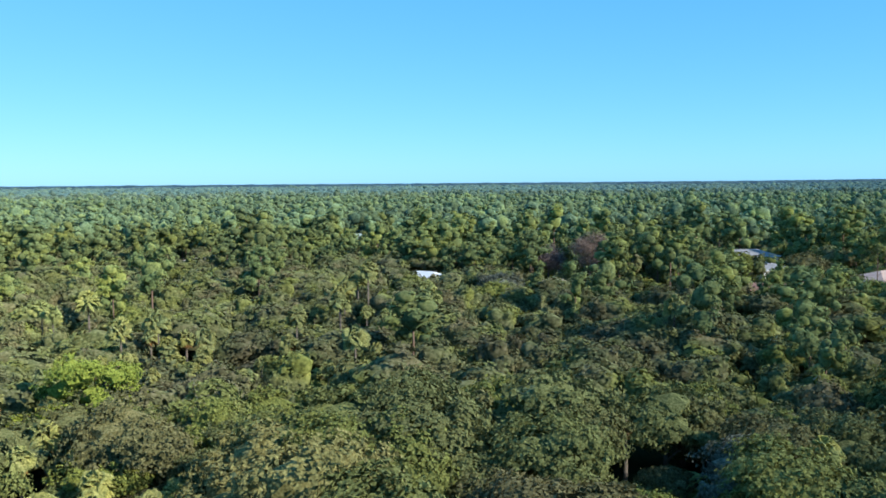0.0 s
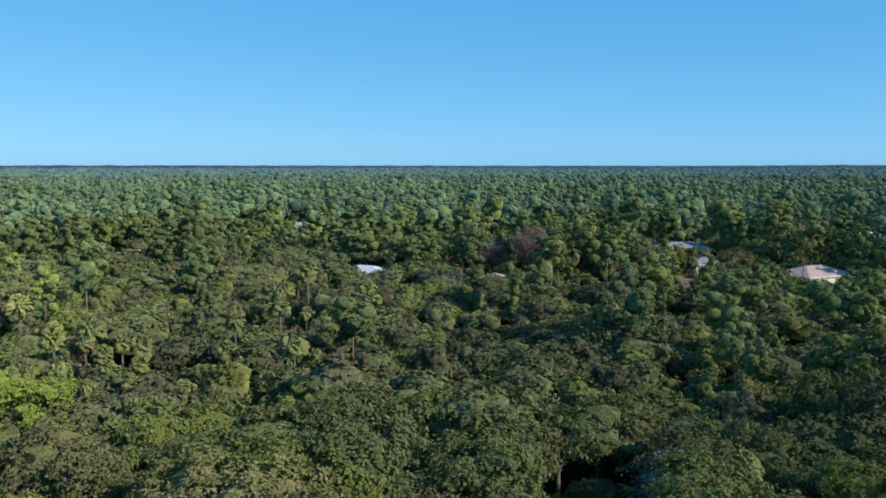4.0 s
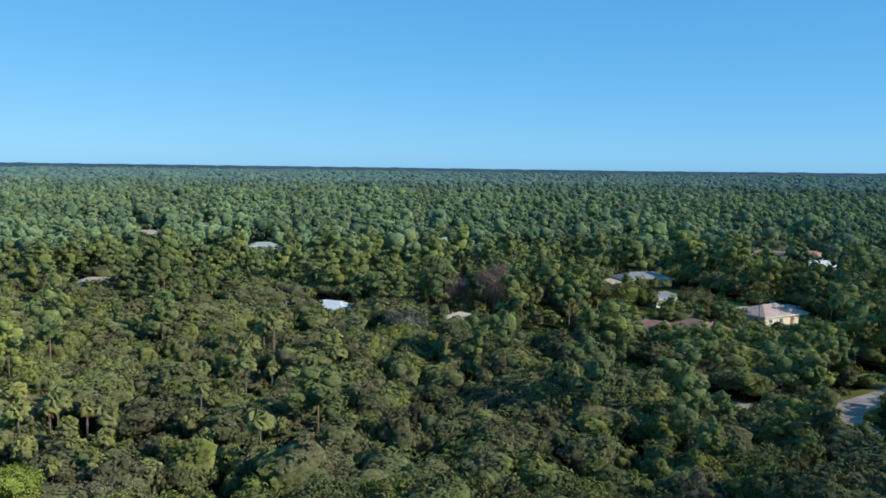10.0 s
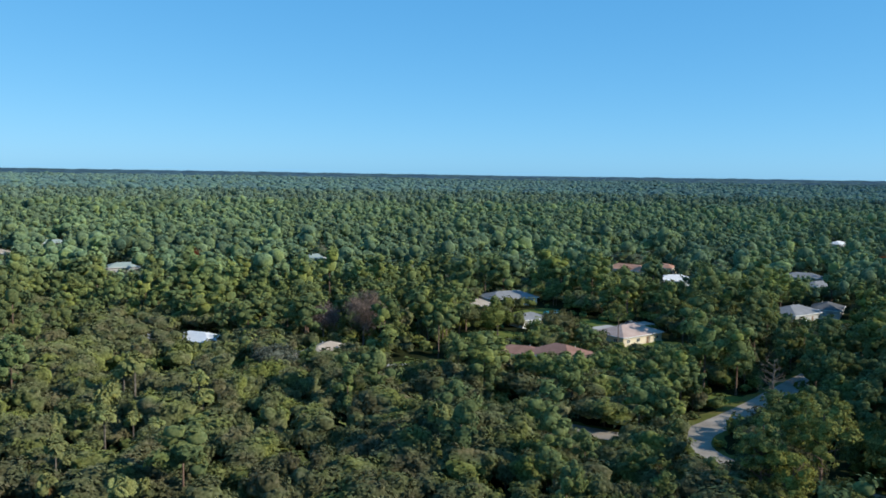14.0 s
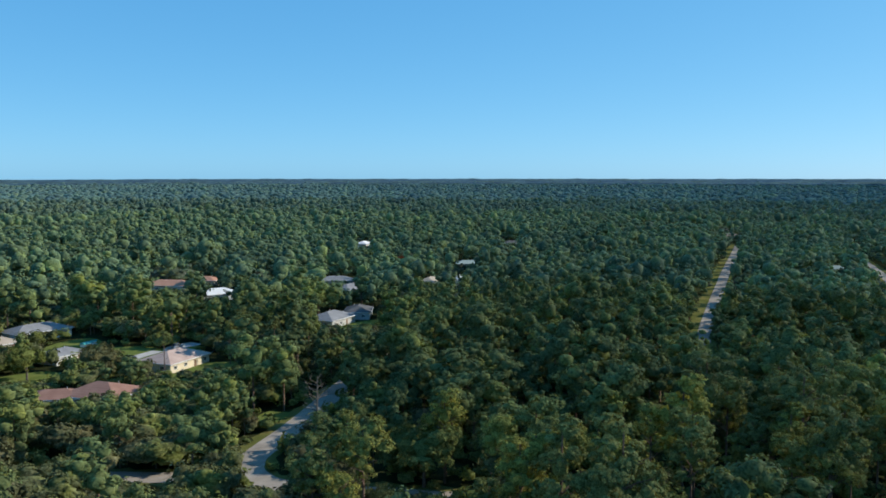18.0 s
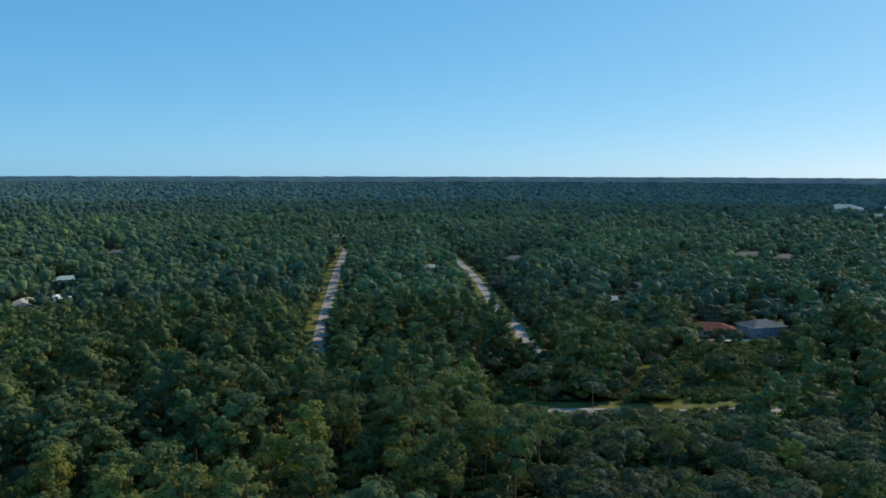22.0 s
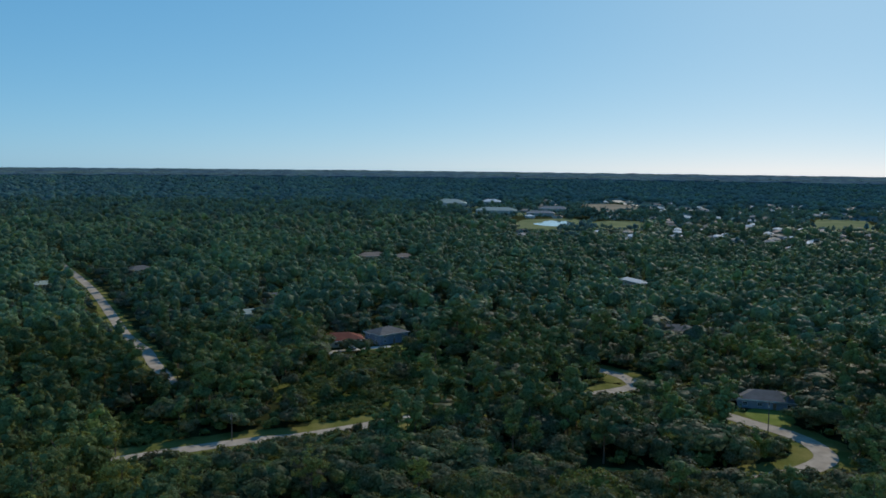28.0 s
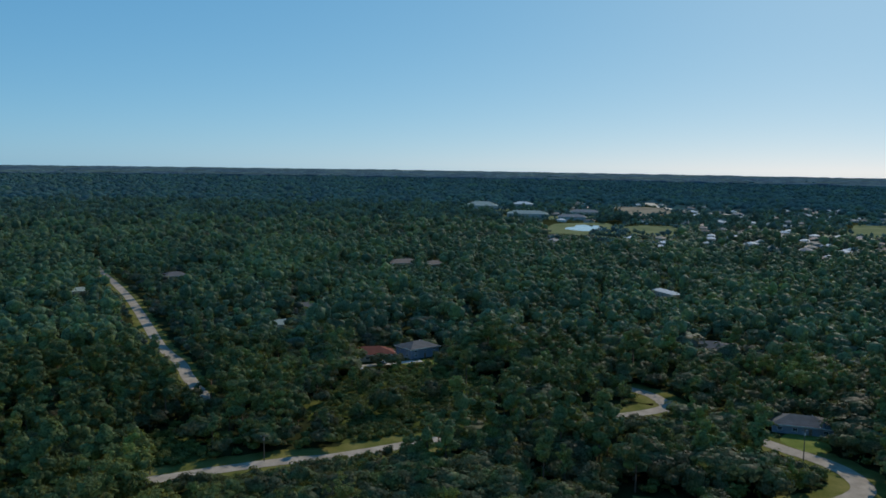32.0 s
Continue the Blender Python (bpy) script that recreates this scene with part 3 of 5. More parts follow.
def room(xy):
    """For each place: the height of growth that it can bear (0: none). Before roads, lawns and houses it stays below
    the camera's sight lines.
    """
    free = np.full(len(xy), 99.0)
    far = np.linalg.norm(xy, axis=1)
    level = zone(xy)
    for i in range(0, len(xy), 4000):
        part_xy = xy[i:i + 4000]
        d = np.linalg.norm(part_xy[:, None] - ROAD_POINTS[None], axis=2) - ROAD_HALF[None]
        free[i:i + 4000] = np.where(d.min(1) < 1.2, 0, free[i:i + 4000])
    for n, (x, y, w, d, turn, h, roof, *_) in enumerate(HOUSES):
        half = max(w, d) / 2 - (0 if n < 3 else 1 if n in (7, 18, 19) or n > 28 else 3)
        if n in OPEN_FRONT:
            free = np.minimum(free, front(xy, 34.0, x, y, half - 1, 1.6, 130))
        free = np.minimum(free, front(xy, level, x, y, half, 5.6 if n == 3 else 4.6 if n == 9 else 3.0 if n in (1, 2) else 4.2 if n == 7 else 4.4 if n == 8 else 2.9 if n == 18 else 3.5 if n in (19, 20) else 1.6 if roof in (ROOF_WHITE, ROOF_RED, ROOF_ORANGE) else 2.9, 32 if n in (3, 7, 8) else 0))
    for x, y, a, b, _ in LAWNS:
        free = np.minimum(free, front(xy, level, x, y, max(a, b) * 0.8, 1.2))
    for line in (ROAD_C[10:15], ROAD_D[3:9]):
        for x, y in along(line, 5.0):
            free = np.minimum(free, front(xy, level, x, y, 6.5, 0.0))
    for line in (ROAD_A[9:11], ROAD_B[2:4], ROAD_C[3:5]):
        for x, y in along(line, 5.0):
            free = np.minimum(free, front(xy, level, x, y, 4.0, 0.0))
    for x, y in along(ROAD_A[2:8], 6.0):
        free = np.minimum(free, front(xy, level, x, y, 2.8, 0.0))
    for x, y in along(ROAD_C[2:7], 6.0):
        free = np.minimum(free, front(xy, level, x, y, 4.0, 1.6))
    for x, y in along(ROAD_E[1:6], 17.0):
        free = np.minimum(free, front(xy, level, x, y, 3.0, 0.3))
    for line in (ROAD_C[10:15], ROAD_D[:9], ROAD_C[2:8]):
        for x, y in along(line, 5.0):
            free = np.minimum(free, sunny(xy, x, y, 4.0))
    for i, (x, y) in enumerate(along(ROAD_F[1:8], 9.0)):
        if i % 3 != 2:
            free = np.minimum(np.minimum(free, front(xy, level, x, y, 4.5, 0.0, 75)), sunny(xy, x, y, 5.5, 28))
    for x, y in along(ROAD_E[1:6], 26.0):
        free = np.minimum(free, sunny(xy, x, y, 6.0))
    for x, y, w, d, *_ in HOUSES:
        free = np.minimum(free, 1.6 + sunny(xy, x, y, max(w, d) / 2, 30))
    for x, y, a, b, _ in LAWNS:
        free = np.minimum(free, sunny(xy, x, y, min(a, b) + 2, 28))
    for x, y in along(ROAD_A[2:8], 11.0):
        free = np.minimum(free, sunny(xy, x, y, 3.2))
    for x, y, w, d, turn, *_ in HOUSES:
        free = np.where(in_rect(xy, x, y, w / 2 + 3.0, d / 2 + 3.0, turn) < 0, 0, free)
    for x, y, a, b, turn in LAWNS:
        free = np.where(in_rect(xy, x, y, a, b, turn) < 0, 0, free)
    lone = np.array([noise.cell((px / 5, py / 5, 1)) for px, py in xy])
    for x, y, a, b, turn in SCRUB:
        free = np.where((in_rect(xy, x, y, a, b, turn) < 0) & (lone < 0.72), np.minimum(free, 2.2), free)
    for x, y, a, b, turn, _ in FIELDS:
        free = np.where(in_rect(xy, x, y, a, b, turn) < 0, 0, free)
    return free


def scatter(rng, spacing, near, reach, a0=-34, a1=132):
    """Jittered places in a fan of headings between two distances."""
    n = int(reach / spacing) + 1
    gx, gy = np.meshgrid(np.arange(-n, n + 1), np.arange(-n, n + 1))
    xy = np.stack([(gx + 0.5 * (gy % 2)).ravel(), gy.ravel() * 0.87], 1) * spacing
    r, az = np.linalg.norm(xy, axis=1), np.degrees(np.arctan2(xy[:, 0], xy[:, 1]))
    xy = xy[(r > near) & (r < reach) & (az > a0) & (az < a1)]
    return xy + rng.uniform(-0.7, 0.7, xy.shape) * spacing


def rise(r, az):
    """Lifts the far land by heading, so that the skyline fits the horizon in the camera's view."""
    top = np.interp(az, [-180, -60, -30, 20, 30, 50, 70, 90, 125, 180], [8, 12, 14, 14, 19, 25, 31, 36, 38, 8])
    s = np.clip((r - 2000) / 2950, 0, 1)
    return top * s * s * (3 - 2 * s)


# ---------------------------------------------------------------- ground, roads, lawns
def polar(radii, angles, height):
    r, a = np.meshgrid(radii, angles, indexing="ij")
    x, y = r * np.sin(np.radians(a)), r * np.cos(np.radians(a))
    vs = np.stack([x, y, height(x, y, r, a)], -1).reshape(-1, 3)
    n, m = r.shape
    k = (np.arange(n - 1)[:, None] * m + np.arange(m - 1)[None]).ravel()
    return vs, np.concatenate([np.stack([k, k + 1, k + m + 1], 1), np.stack([k, k + m + 1, k + m], 1)])


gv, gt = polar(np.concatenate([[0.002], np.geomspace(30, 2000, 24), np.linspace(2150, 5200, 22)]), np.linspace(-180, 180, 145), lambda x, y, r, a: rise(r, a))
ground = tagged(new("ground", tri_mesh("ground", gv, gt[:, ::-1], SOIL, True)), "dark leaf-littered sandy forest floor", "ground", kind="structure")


def ribbon(points, half, z, crown_z=0.0, wobble=0.0, seed=0):
    p = along(points, 2.0)
    way = unit(np.gradient(p, axis=0))
    out = np.stack([way[:, 1], -way[:, 0]], 1)
    r = np.random.default_rng(seed)
    wl, wr = (half + wobble * r.uniform(-1, 1, (2, len(p)))) if wobble else np.full((2, len(p)), half)
    rows = [(p - out * wl[:, None], z), (p, z + crown_z), (p + out * wr[:, None], z)]
    vs = np.concatenate([np.column_stack([q, np.full(len(q), h)]) for q, h in rows])
    n = len(p)
    k = np.arange(n - 1)
    ts = [np.stack([a + k, b + k, b + k + 1], 1) for a, b in ((0, n), (n, 2 * n))] + [np.stack([a + k, b + k + 1, a + k + 1], 1) for a, b in ((0, n), (n, 2 * n))]
    return vs, np.concatenate(ts)


for i, (line, width) in enumerate(ROADS):
    extra = (2.2, 1.8, 6.5, 5.5, 4.5, 3.0, 1.5)[i]
    tagged(new("verge", tri_mesh("verge", *ribbon(line, width / 2 + extra, 0.03 + 0.004 * i, 0, 1.2, i), VERGE, True)), "dry yellow-green grass verge beside a road", "verge", kind="structure")
    tagged(new("road", tri_mesh("road", *ribbon(line, width / 2, 0.09 + 0.005 * i, 0.06, 0.12, 50 + i), CONCRETE if i == 6 else ASPHALT, True)), "pale worn narrow asphalt road through woodland", "road", kind="structure")


def blob(x, y, a, b, turn, z, seed, wob=0.12):
    rng = np.random.default_rng(seed)
    n = 40
    t = np.linspace(0, 2 * np.pi, n, endpoint=False)
    k = (np.abs(np.cos(t)) ** 2.6 + np.abs(np.sin(t)) ** 2.6) ** (-1 / 2.6) * (1 + wob * (np.sin(3 * t + rng.uniform(0, 6)) * 0.6 + np.sin(5 * t + rng.uniform(0, 6)) * 0.4))
    u, v = a * k * np.cos(t), b * k * np.sin(t)
    c, s = math.cos(radians(turn)), math.sin(radians(turn))
    vs = np.column_stack([x + u * c - v * s, y + u * s + v * c, np.full(n, z)])
    vs = np.concatenate([vs, [[x, y, z]]])
    return vs, np.array([(i, (i + 1) % n, n) for i in range(n)])


for i, (x, y, a, b, turn) in enumerate(LAWNS):
    tagged(new("lawn", tri_mesh("lawn", *blob(x, y, a, b, turn, 0.07 + 0.004 * i, i), GRASS)), "mown green lawn beside a house", "lawn", kind="structure")
for i, (x, y, a, b, turn) in enumerate(SCRUB):
    tagged(new("meadow", tri_mesh("meadow", *blob(x, y, a, b, turn, 0.02 + 0.004 * i, 70 + i), SCRUB_GRASS)), "rough yellow-green grass between shrubs", "meadow", kind="structure")
for i, (x, y, a, b, turn, what) in enumerate(FIELDS):
    name, mat_, text = {"water": ("water", WATER, "small calm pond reflecting the sky"), "grass": ("field", FIELD_GRASS, "open grass field between woods"), "sand": ("sand_field", SAND, "bare pale sandy field")}[what]
    tagged(new(name, tri_mesh(name, *blob(x, y, a, b, turn, 0.12 + (0.15 if what == "water" else 0.01 * i), 90 + i, 0.25), mat_)), text, name.replace("_", " "), kind="structure")
tagged(new("sand_track", tri_mesh("sand_track", *ribbon(SAND_TRACK, 11.0, 0.6, 0, 2.0, 5), PALE_SAND, True)), "pale graded sand track across bare ground", "sand track", kind="structure")

# ---------------------------------------------------------------- houses


def wall_box(w, d, h):
    bm = bmesh.new()
    box(bm, -w / 2, w / 2, -d / 2, d / 2, 0, h)
    top = [f for f in bm.faces if abs(f.normal.z) > 0.9]
    bmesh.ops.delete(bm, geom=top, context="FACES_ONLY")
    return bm


def hip_roof(w, d, h, over=0.6, slope=0.36):
    bm = bmesh.new()
    a, b = w / 2 + over, d / 2 + over
    rise_ = min(a, b) * slope
    ridge = max(a, b) - min(a, b) * 0.98
    low = [bm.verts.new((x, y, h - 0.1)) for x, y in ((-a, -b), (a, -b), (a, b), (-a, b))]
    up = [bm.verts.new((x, y, h + 0.1)) for x, y in ((-a, -b), (a, -b), (a, b), (-a, b))]
    if a >= b:
        r0, r1 = bm.verts.new((-ridge, 0, h + 0.1 + rise_)), bm.verts.new((ridge, 0, h + 0.1 + rise_))
        bm.faces.new((up[0], up[1], r1, r0)), bm.faces.new((up[1], up[2], r1)), bm.faces.new((up[2], up[3], r0, r1)), bm.faces.new((up[3], up[0], r0))
    else:
        r0, r1 = bm.verts.new((0, -ridge, h + 0.1 + rise_)), bm.verts.new((0, ridge, h + 0.1 + rise_))
        bm.faces.new((up[0], up[1], r0)), bm.faces.new((up[1], up[2], r1, r0)), bm.faces.new((up[2], up[3], r1)), bm.faces.new((up[3], up[0], r0, r1))
    for i in range(4):
        bm.faces.new((low[i], low[(i + 1) % 4], up[(i + 1) % 4], up[i]))
    bm.faces.new(low[::-1])
    return bm, rise_


def window(house, x, y, z, w, h, turn):
    at = pose(x, y, z, 0, 0, turn)
    bm = bmesh.new()
    for x0, x1, z0, z1 in ((-w / 2, w / 2, -h / 2, -h / 2 + 0.1), (-w / 2, w / 2, h / 2 - 0.1, h / 2), (-w / 2, -w / 2 + 0.1, -h / 2 + 0.1, h / 2 - 0.1), (w / 2 - 0.1, w / 2, -h / 2 + 0.1, h / 2 - 0.1), (-0.04, 0.04, -h / 2 + 0.1, h / 2 - 0.1)):
        box(bm, x0, x1, -0.09, -0.005, z0, z1)
    fr = part("window", bm, TRIM, house, m=at)
    bm = bmesh.new()
    box(bm, -w / 2 + 0.08, w / 2 - 0.08, -0.05, -0.01, -h / 2 + 0.08, h / 2 - 0.08)
    part("pane", bm, PANE, fr)


def make_house(x, y, w, d, turn, h, roof, wall, text, pitch=4.2, rich=True):
    house = tagged(new("house"), text, "house")
    house.matrix_basis = pose(x, y, 0, 0, 0, turn)
    part("wall", wall_box(w, d, h), wall, house)
    bm, up = hip_roof(w, d, h)
    top = part("roof", bm, roof, house)
    bm = bmesh.new()
    a, b = w / 2 + 0.66, d / 2 + 0.66
    for x0, x1, y0, y1 in ((-a, a, -b, -b + 0.05), (-a, a, b - 0.05, b), (-a, -a + 0.05, -b + 0.05, b - 0.05), (a - 0.05, a, -b + 0.05, b - 0.05)):
        box(bm, x0, x1, y0, y1, h - 0.16, h + 0.07)
    part("fascia", bm, TRIM, house, "white painted fascia board")
    sides = [(0, -d / 2, w, 0), (0, d / 2, w, 180), (-w / 2, 0, d, -90), (w / 2, 0, d, 90)]
    for k, (cx, cy, length, ang) in enumerate(sides):
        n = max(1, int(length / pitch))
        for i in range(n):
            off = (i + 0.5) / n * length - length / 2
            c, s = math.cos(radians(ang)), math.sin(radians(ang))
            px, py = cx + off * c, cy + off * s
            if k == 0 and i == n // 2:
                bm = bmesh.new()
                box(bm, -0.5, 0.5, -0.07, -0.005, 0.05, 2.1)
                dr = part("door", bm, DOOR, house, m=pose(px, py, 0, 0, 0, ang))
                bm = bmesh.new()
                box(bm, 0.36, 0.42, -0.13, -0.07, 1.0, 1.12)
                part("handle", bm, ALU, dr)
            else:
                window(house, px, py, 1.5, 1.5, 1.2, ang)
            if h > 4:
                window(house, px, py, 3.4, 1.2, 1.0, ang)
    if rich:
        bm = bmesh.new()
        bmesh.ops.create_cone(bm, segments=8, radius1=0.09, radius2=0.09, depth=0.7, cap_ends=True, matrix=Matrix.Translation((w * 0.18, d * 0.2, h + up * 0.62 + 0.3)))
        part("vent_pipe", bm, ALU, top, "short metal roof vent")
    return house


for row in HOUSES:
    make_house(*row)
for row in HALLS:
    make_house(*row, pitch=9.0)
kinds = [(15, 11, ROOF_TAN, STUCCO_GREY, "grey-walled suburban house with a tan hip roof"), (17, 11, ROOF_GREY, STUCCO_GREY, "grey-walled suburban house with a grey hip roof"),
         (16, 10, ROOF_PINK, STUCCO_GREY, "grey-walled suburban house with a pinkish hip roof"), (15, 10, ROOF_BROWN, STUCCO_GREY, "grey-walled suburban house with a brown hip roof"), (14, 10, ROOF_WHITE, STUCCO_WHITE, "white suburban house with a white roof")]
first = {}
for x, y, k, turn in TOWN:
    if k not in first:
        w, d, roof, wall, text = kinds[k]
        first[k] = tagged(make_house(x, y, w, d, turn, 3.0, roof, wall, text, pitch=7.5, rich=False), group="houses of the suburb")
    else:
        copy_thing(first[k], pose(x, y, 0, 0, 0, turn))

# screened porch on the red-roofed house
porch = tagged(new("screened_porch"), "screened pool porch with pale aluminium frame", "porch")
porch.matrix_basis = pose(90.0, 209.0, 0, 0, 0, -60) @ pose(10.5, -1.0, 0, 0, 0, 90)
bm = bmesh.new()
box(bm, -4.4, 4.4, -2.2, 2.2, 0.0, 2.3)
part("screen", bm, SCREEN, porch)
for px in (-4.4, -1.5, 1.5, 4.4):
    for py in (-2.25, 2.25):
        bm = bmesh.new()
        box(bm, px - 0.06, px + 0.06, py - 0.06, py + 0.06, 0, 2.45)
        part("post", bm, ALU, porch)
bm = bmesh.new()
box(bm, -4.5, 4.5, -2.3, 2.3, 2.452, 2.5)
part("top_rail", bm, ALU, porch)

shed = tagged(new("garden_shed"), "small white garden shed with a gabled roof", "shed")
shed.matrix_basis = pose(5.3, 243, 0, 0, 0, -20)
part("wall", wall_box(3.2, 2.6, 2.0), STUCCO_WHITE, shed)
bm, _ = hip_roof(3.2, 2.6, 2.0, 0.2, 0.5)
part("roof", bm, ROOF_WHITE, shed)
bm = bmesh.new()
box(bm, -0.6, 0.6, -1.36, -1.305, 0.05, 1.8)
part("door", bm, TRIM, shed)


def slab(name, points, half, z, material, text):
    tagged(new(name, tri_mesh(name, *ribbon(points, half, z, 0, 0.08, 9), material, True)), text, "driveway", kind="structure")


slab("driveway", [(131, 236), (134.7, 258), (146, 262)], 3.2, 0.16, CONCRETE, "pale concrete driveway beside a house")
slab("driveway", [(112, 249), (120, 254.5), (130, 259)], 2.2, 0.17, CONCRETE, "pale concrete driveway beside a house")
slab("driveway", [(262, -118), (265, -124), (262, -130)], 2.4, 0.16, CONCRETE, "pale concrete driveway beside a house")
slab("driveway", [(342, 12), (348, -1), (353, -14)], 2.0, 0.16, CONCRETE, "pale concrete driveway beside a house")


def make_car(x, y, turn, paint, text):
    car = tagged(new("parked_car"), text, "car", "parked cars")
    car.matrix_basis = pose(x, y, 0.1, 0, 0, turn)
    bm = bmesh.new()
    box(bm, -2.2, 2.2, -0.88, 0.88, 0.28, 0.92, 0.12)
    part("body", bm, paint, car)
    bm = bmesh.new()
    made = bmesh.ops.create_cube(bm, size=1, matrix=Matrix.Translation((-0.2, 0, 1.18)) @ Matrix.Diagonal((2.5, 1.6, 0.54, 1)))
    for v in made["verts"]:
        if v.co.z > 1.2:
            v.co.x, v.co.y = -0.2 + (v.co.x + 0.2) * 0.68, v.co.y * 0.84
    part("glasshouse", bm, PANE, car, "dark glazed cabin")
    bm = bmesh.new()
    box(bm, -1.0, 0.6, -0.66, 0.66, 1.44, 1.5, 0.02)
    part("roof", bm, paint, car)
    for wx in (-1.35, 1.35):
        for wy in (-0.82, 0.82):
            bm = bmesh.new()
            bmesh.ops.create_cone(bm, segments=14, radius1=0.32, radius2=0.32, depth=0.22, cap_ends=True, matrix=Matrix.Translation((wx, wy, 0.32)) @ Matrix.Rotation(radians(90), 4, "X"))
            wheel = part("wheel", bm, RUBBER, car)
            bm = bmesh.new()
            bmesh.ops.create_cone(bm, segments=10, radius1=0.19, radius2=0.19, depth=0.24, cap_ends=True, matrix=Matrix.Translation((wx, wy, 0.32)) @ Matrix.Rotation(radians(90), 4, "X"))
            part("rim", bm, ALU, wheel)
    for wx, nm in ((2.2, "headlight"), (-2.2, "tail_light")):
        for wy in (-0.6, 0.6):
            bm = bmesh.new()
            box(bm, wx - 0.03, wx + 0.03, wy - 0.18, wy + 0.18, 0.62, 0.76)
            part(nm, bm, ALU if nm == "headlight" else DOOR, car)
    return car


make_car(263.5, -124.5, 70, CAR_PAINT[0], "white car parked on a house driveway")
make_car(346, 3.0, -65, CAR_PAINT[1], "silver car parked before a red-roofed house")
make_car(333.7, 10.7, 15, CAR_PAINT[0], "white car parked near a red-roofed house")
make_car(137, 259.5, 15, CAR_PAINT[1], "silver car parked on a concrete driveway")
make_car(117.5, 252.5, 35, CAR_PAINT[2], "dark car parked on a concrete driveway")


def utility_pole(x, y, h, turn):
    top = tagged(new("utility_pole"), "weathered wooden utility pole with a crossarm", "utility pole", "utility poles")
    top.matrix_basis = pose(x, y, 0, 0, 0, turn)
    part("pole", tri_mesh("pole", *tube([(0, 0, -0.3), (0, 0, h)], [0.16, 0.11], 10), POLE_WOOD), None, top)
    bm = bmesh.new()
    box(bm, -1.1, 1.1, -0.14, -0.04, h - 0.75, h - 0.62, 0.01)
    arm = part("crossarm", bm, POLE_WOOD, top)
    for k in (-0.95, -0.35, 0.35, 0.95):
        bm = bmesh.new()
        bmesh.ops.create_cone(bm, segments=8, radius1=0.06, radius2=0.035, depth=0.2, cap_ends=True, matrix=Matrix.Translation((k, -0.09, h - 0.52)))
        part("insulator", bm, STUCCO_GREY, arm)
    bm = bmesh.new()
    bmesh.ops.create_cone(bm, segments=12, radius1=0.22, radius2=0.22, depth=0.7, cap_ends=True, matrix=Matrix.Translation((0, 0.36, h - 1.7)))
    part("transformer", bm, STUCCO_GREY, top)


utility_pole(229.5, -119.2, 9.5, 60)
utility_pole(231.0, 34.5, 8.0, -70)
utility_pole(221.5, 63.0, 8.0, -70)

mailbox = tagged(new("mailbox"), "dark roadside mailbox on a wooden post", "mailbox")
mailbox.matrix_basis = pose(281.0, -98.6, 0, 0, 0, 20)
bm = bmesh.new()
box(bm, -0.06, 0.06, -0.06, 0.06, -0.1, 1.1)
part("post", bm, POLE_WOOD, mailbox)
bm = bmesh.new()
box(bm, -0.28, 0.28, -0.13, 0.13, 1.1, 1.45, 0.06)
part("box", bm, CAR_PAINT[2], mailbox)

boat = tagged(new("covered_boat"), "boat under a teal tarpaulin on a lawn", "boat")
boat.matrix_basis = pose(117.5, 283.0, 0, 0, 0, 25)
bm = bmesh.new()
hull = bmesh.ops.create_cube(bm, size=1, matrix=Matrix.Translation((0, 0, 0.75)) @ Matrix.Diagonal((6.5, 2.3, 0.9, 1)))
for v in hull["verts"]:
    if v.co.x > 0:
        v.co.y *= 0.25
    if v.co.z < 0.7:
        v.co.y *= 0.6
part("hull", bm, TRIM, boat)
bm = bmesh.new()
hull = bmesh.ops.create_cube(bm, size=1, matrix=Matrix.Translation((0, 0, 1.5)) @ Matrix.Diagonal((6.7, 2.5, 0.6, 1)))
for v in hull["verts"]:
    if v.co.x > 0:
        v.co.y *= 0.3
    if v.co.z > 1.5:
        v.co.y *= 0.2
part("tarpaulin", bm, TEAL, boat)
for k in (-1.6, 0.6):
    bm = bmesh.new()
    box(bm, k - 0.15, k + 0.15, -0.7, 0.7, 0.0, 0.3)
    part("trailer_axle", bm, RUBBER, boat)

# ---------------------------------------------------------------- trees
rng = np.random.default_rng(7)


def trunk_tris(rng, height, r, limbs, spread, sides=7):
    lean = rng.uniform(-0.25, 0.25, 2)
    mid = (lean[0] * 0.5, lean[1] * 0.5, height * 0.5)
    pieces = [tube([(0, 0, -0.2), mid, (*lean, height)], [r, r * 0.75, r * 0.3], sides)]
    for i in range(limbs):
        a = 2 * math.pi * i / limbs + rng.uniform(0, 1)
        z0 = height * rng.uniform(0.35, 0.8)
        reach = spread * rng.uniform(0.6, 1)
        end = (math.cos(a) * reach, math.sin(a) * reach, z0 + reach * rng.uniform(0.4, 0.9))
        pieces.append(tube([(0, 0, z0), (end[0] * 0.5, end[1] * 0.5, (z0 + end[2]) / 2 + 0.2), end], [r * 0.45, r * 0.3, r * 0.1], 5))
    return joined(pieces)


def oak_kit(k, leaves=OAK_ONE, clumps=95, per=28, leaf=0.36):
    r = np.random.default_rng(100 + k)
    rx, rz = r.uniform(4.3, 5.6), r.uniform(2.7, 3.4)
    base = r.uniform(1.4, 2.2)
    return tri_mesh("trunk", *trunk_tris(r, base + rz, 0.28, 5, rx * 0.6), BARK), tri_mesh("crown", *crown(r, rx, rz, base, 13, clumps, per, leaf, 0.85, False, 0.66, 0.5), leaves), base + 2 * rz


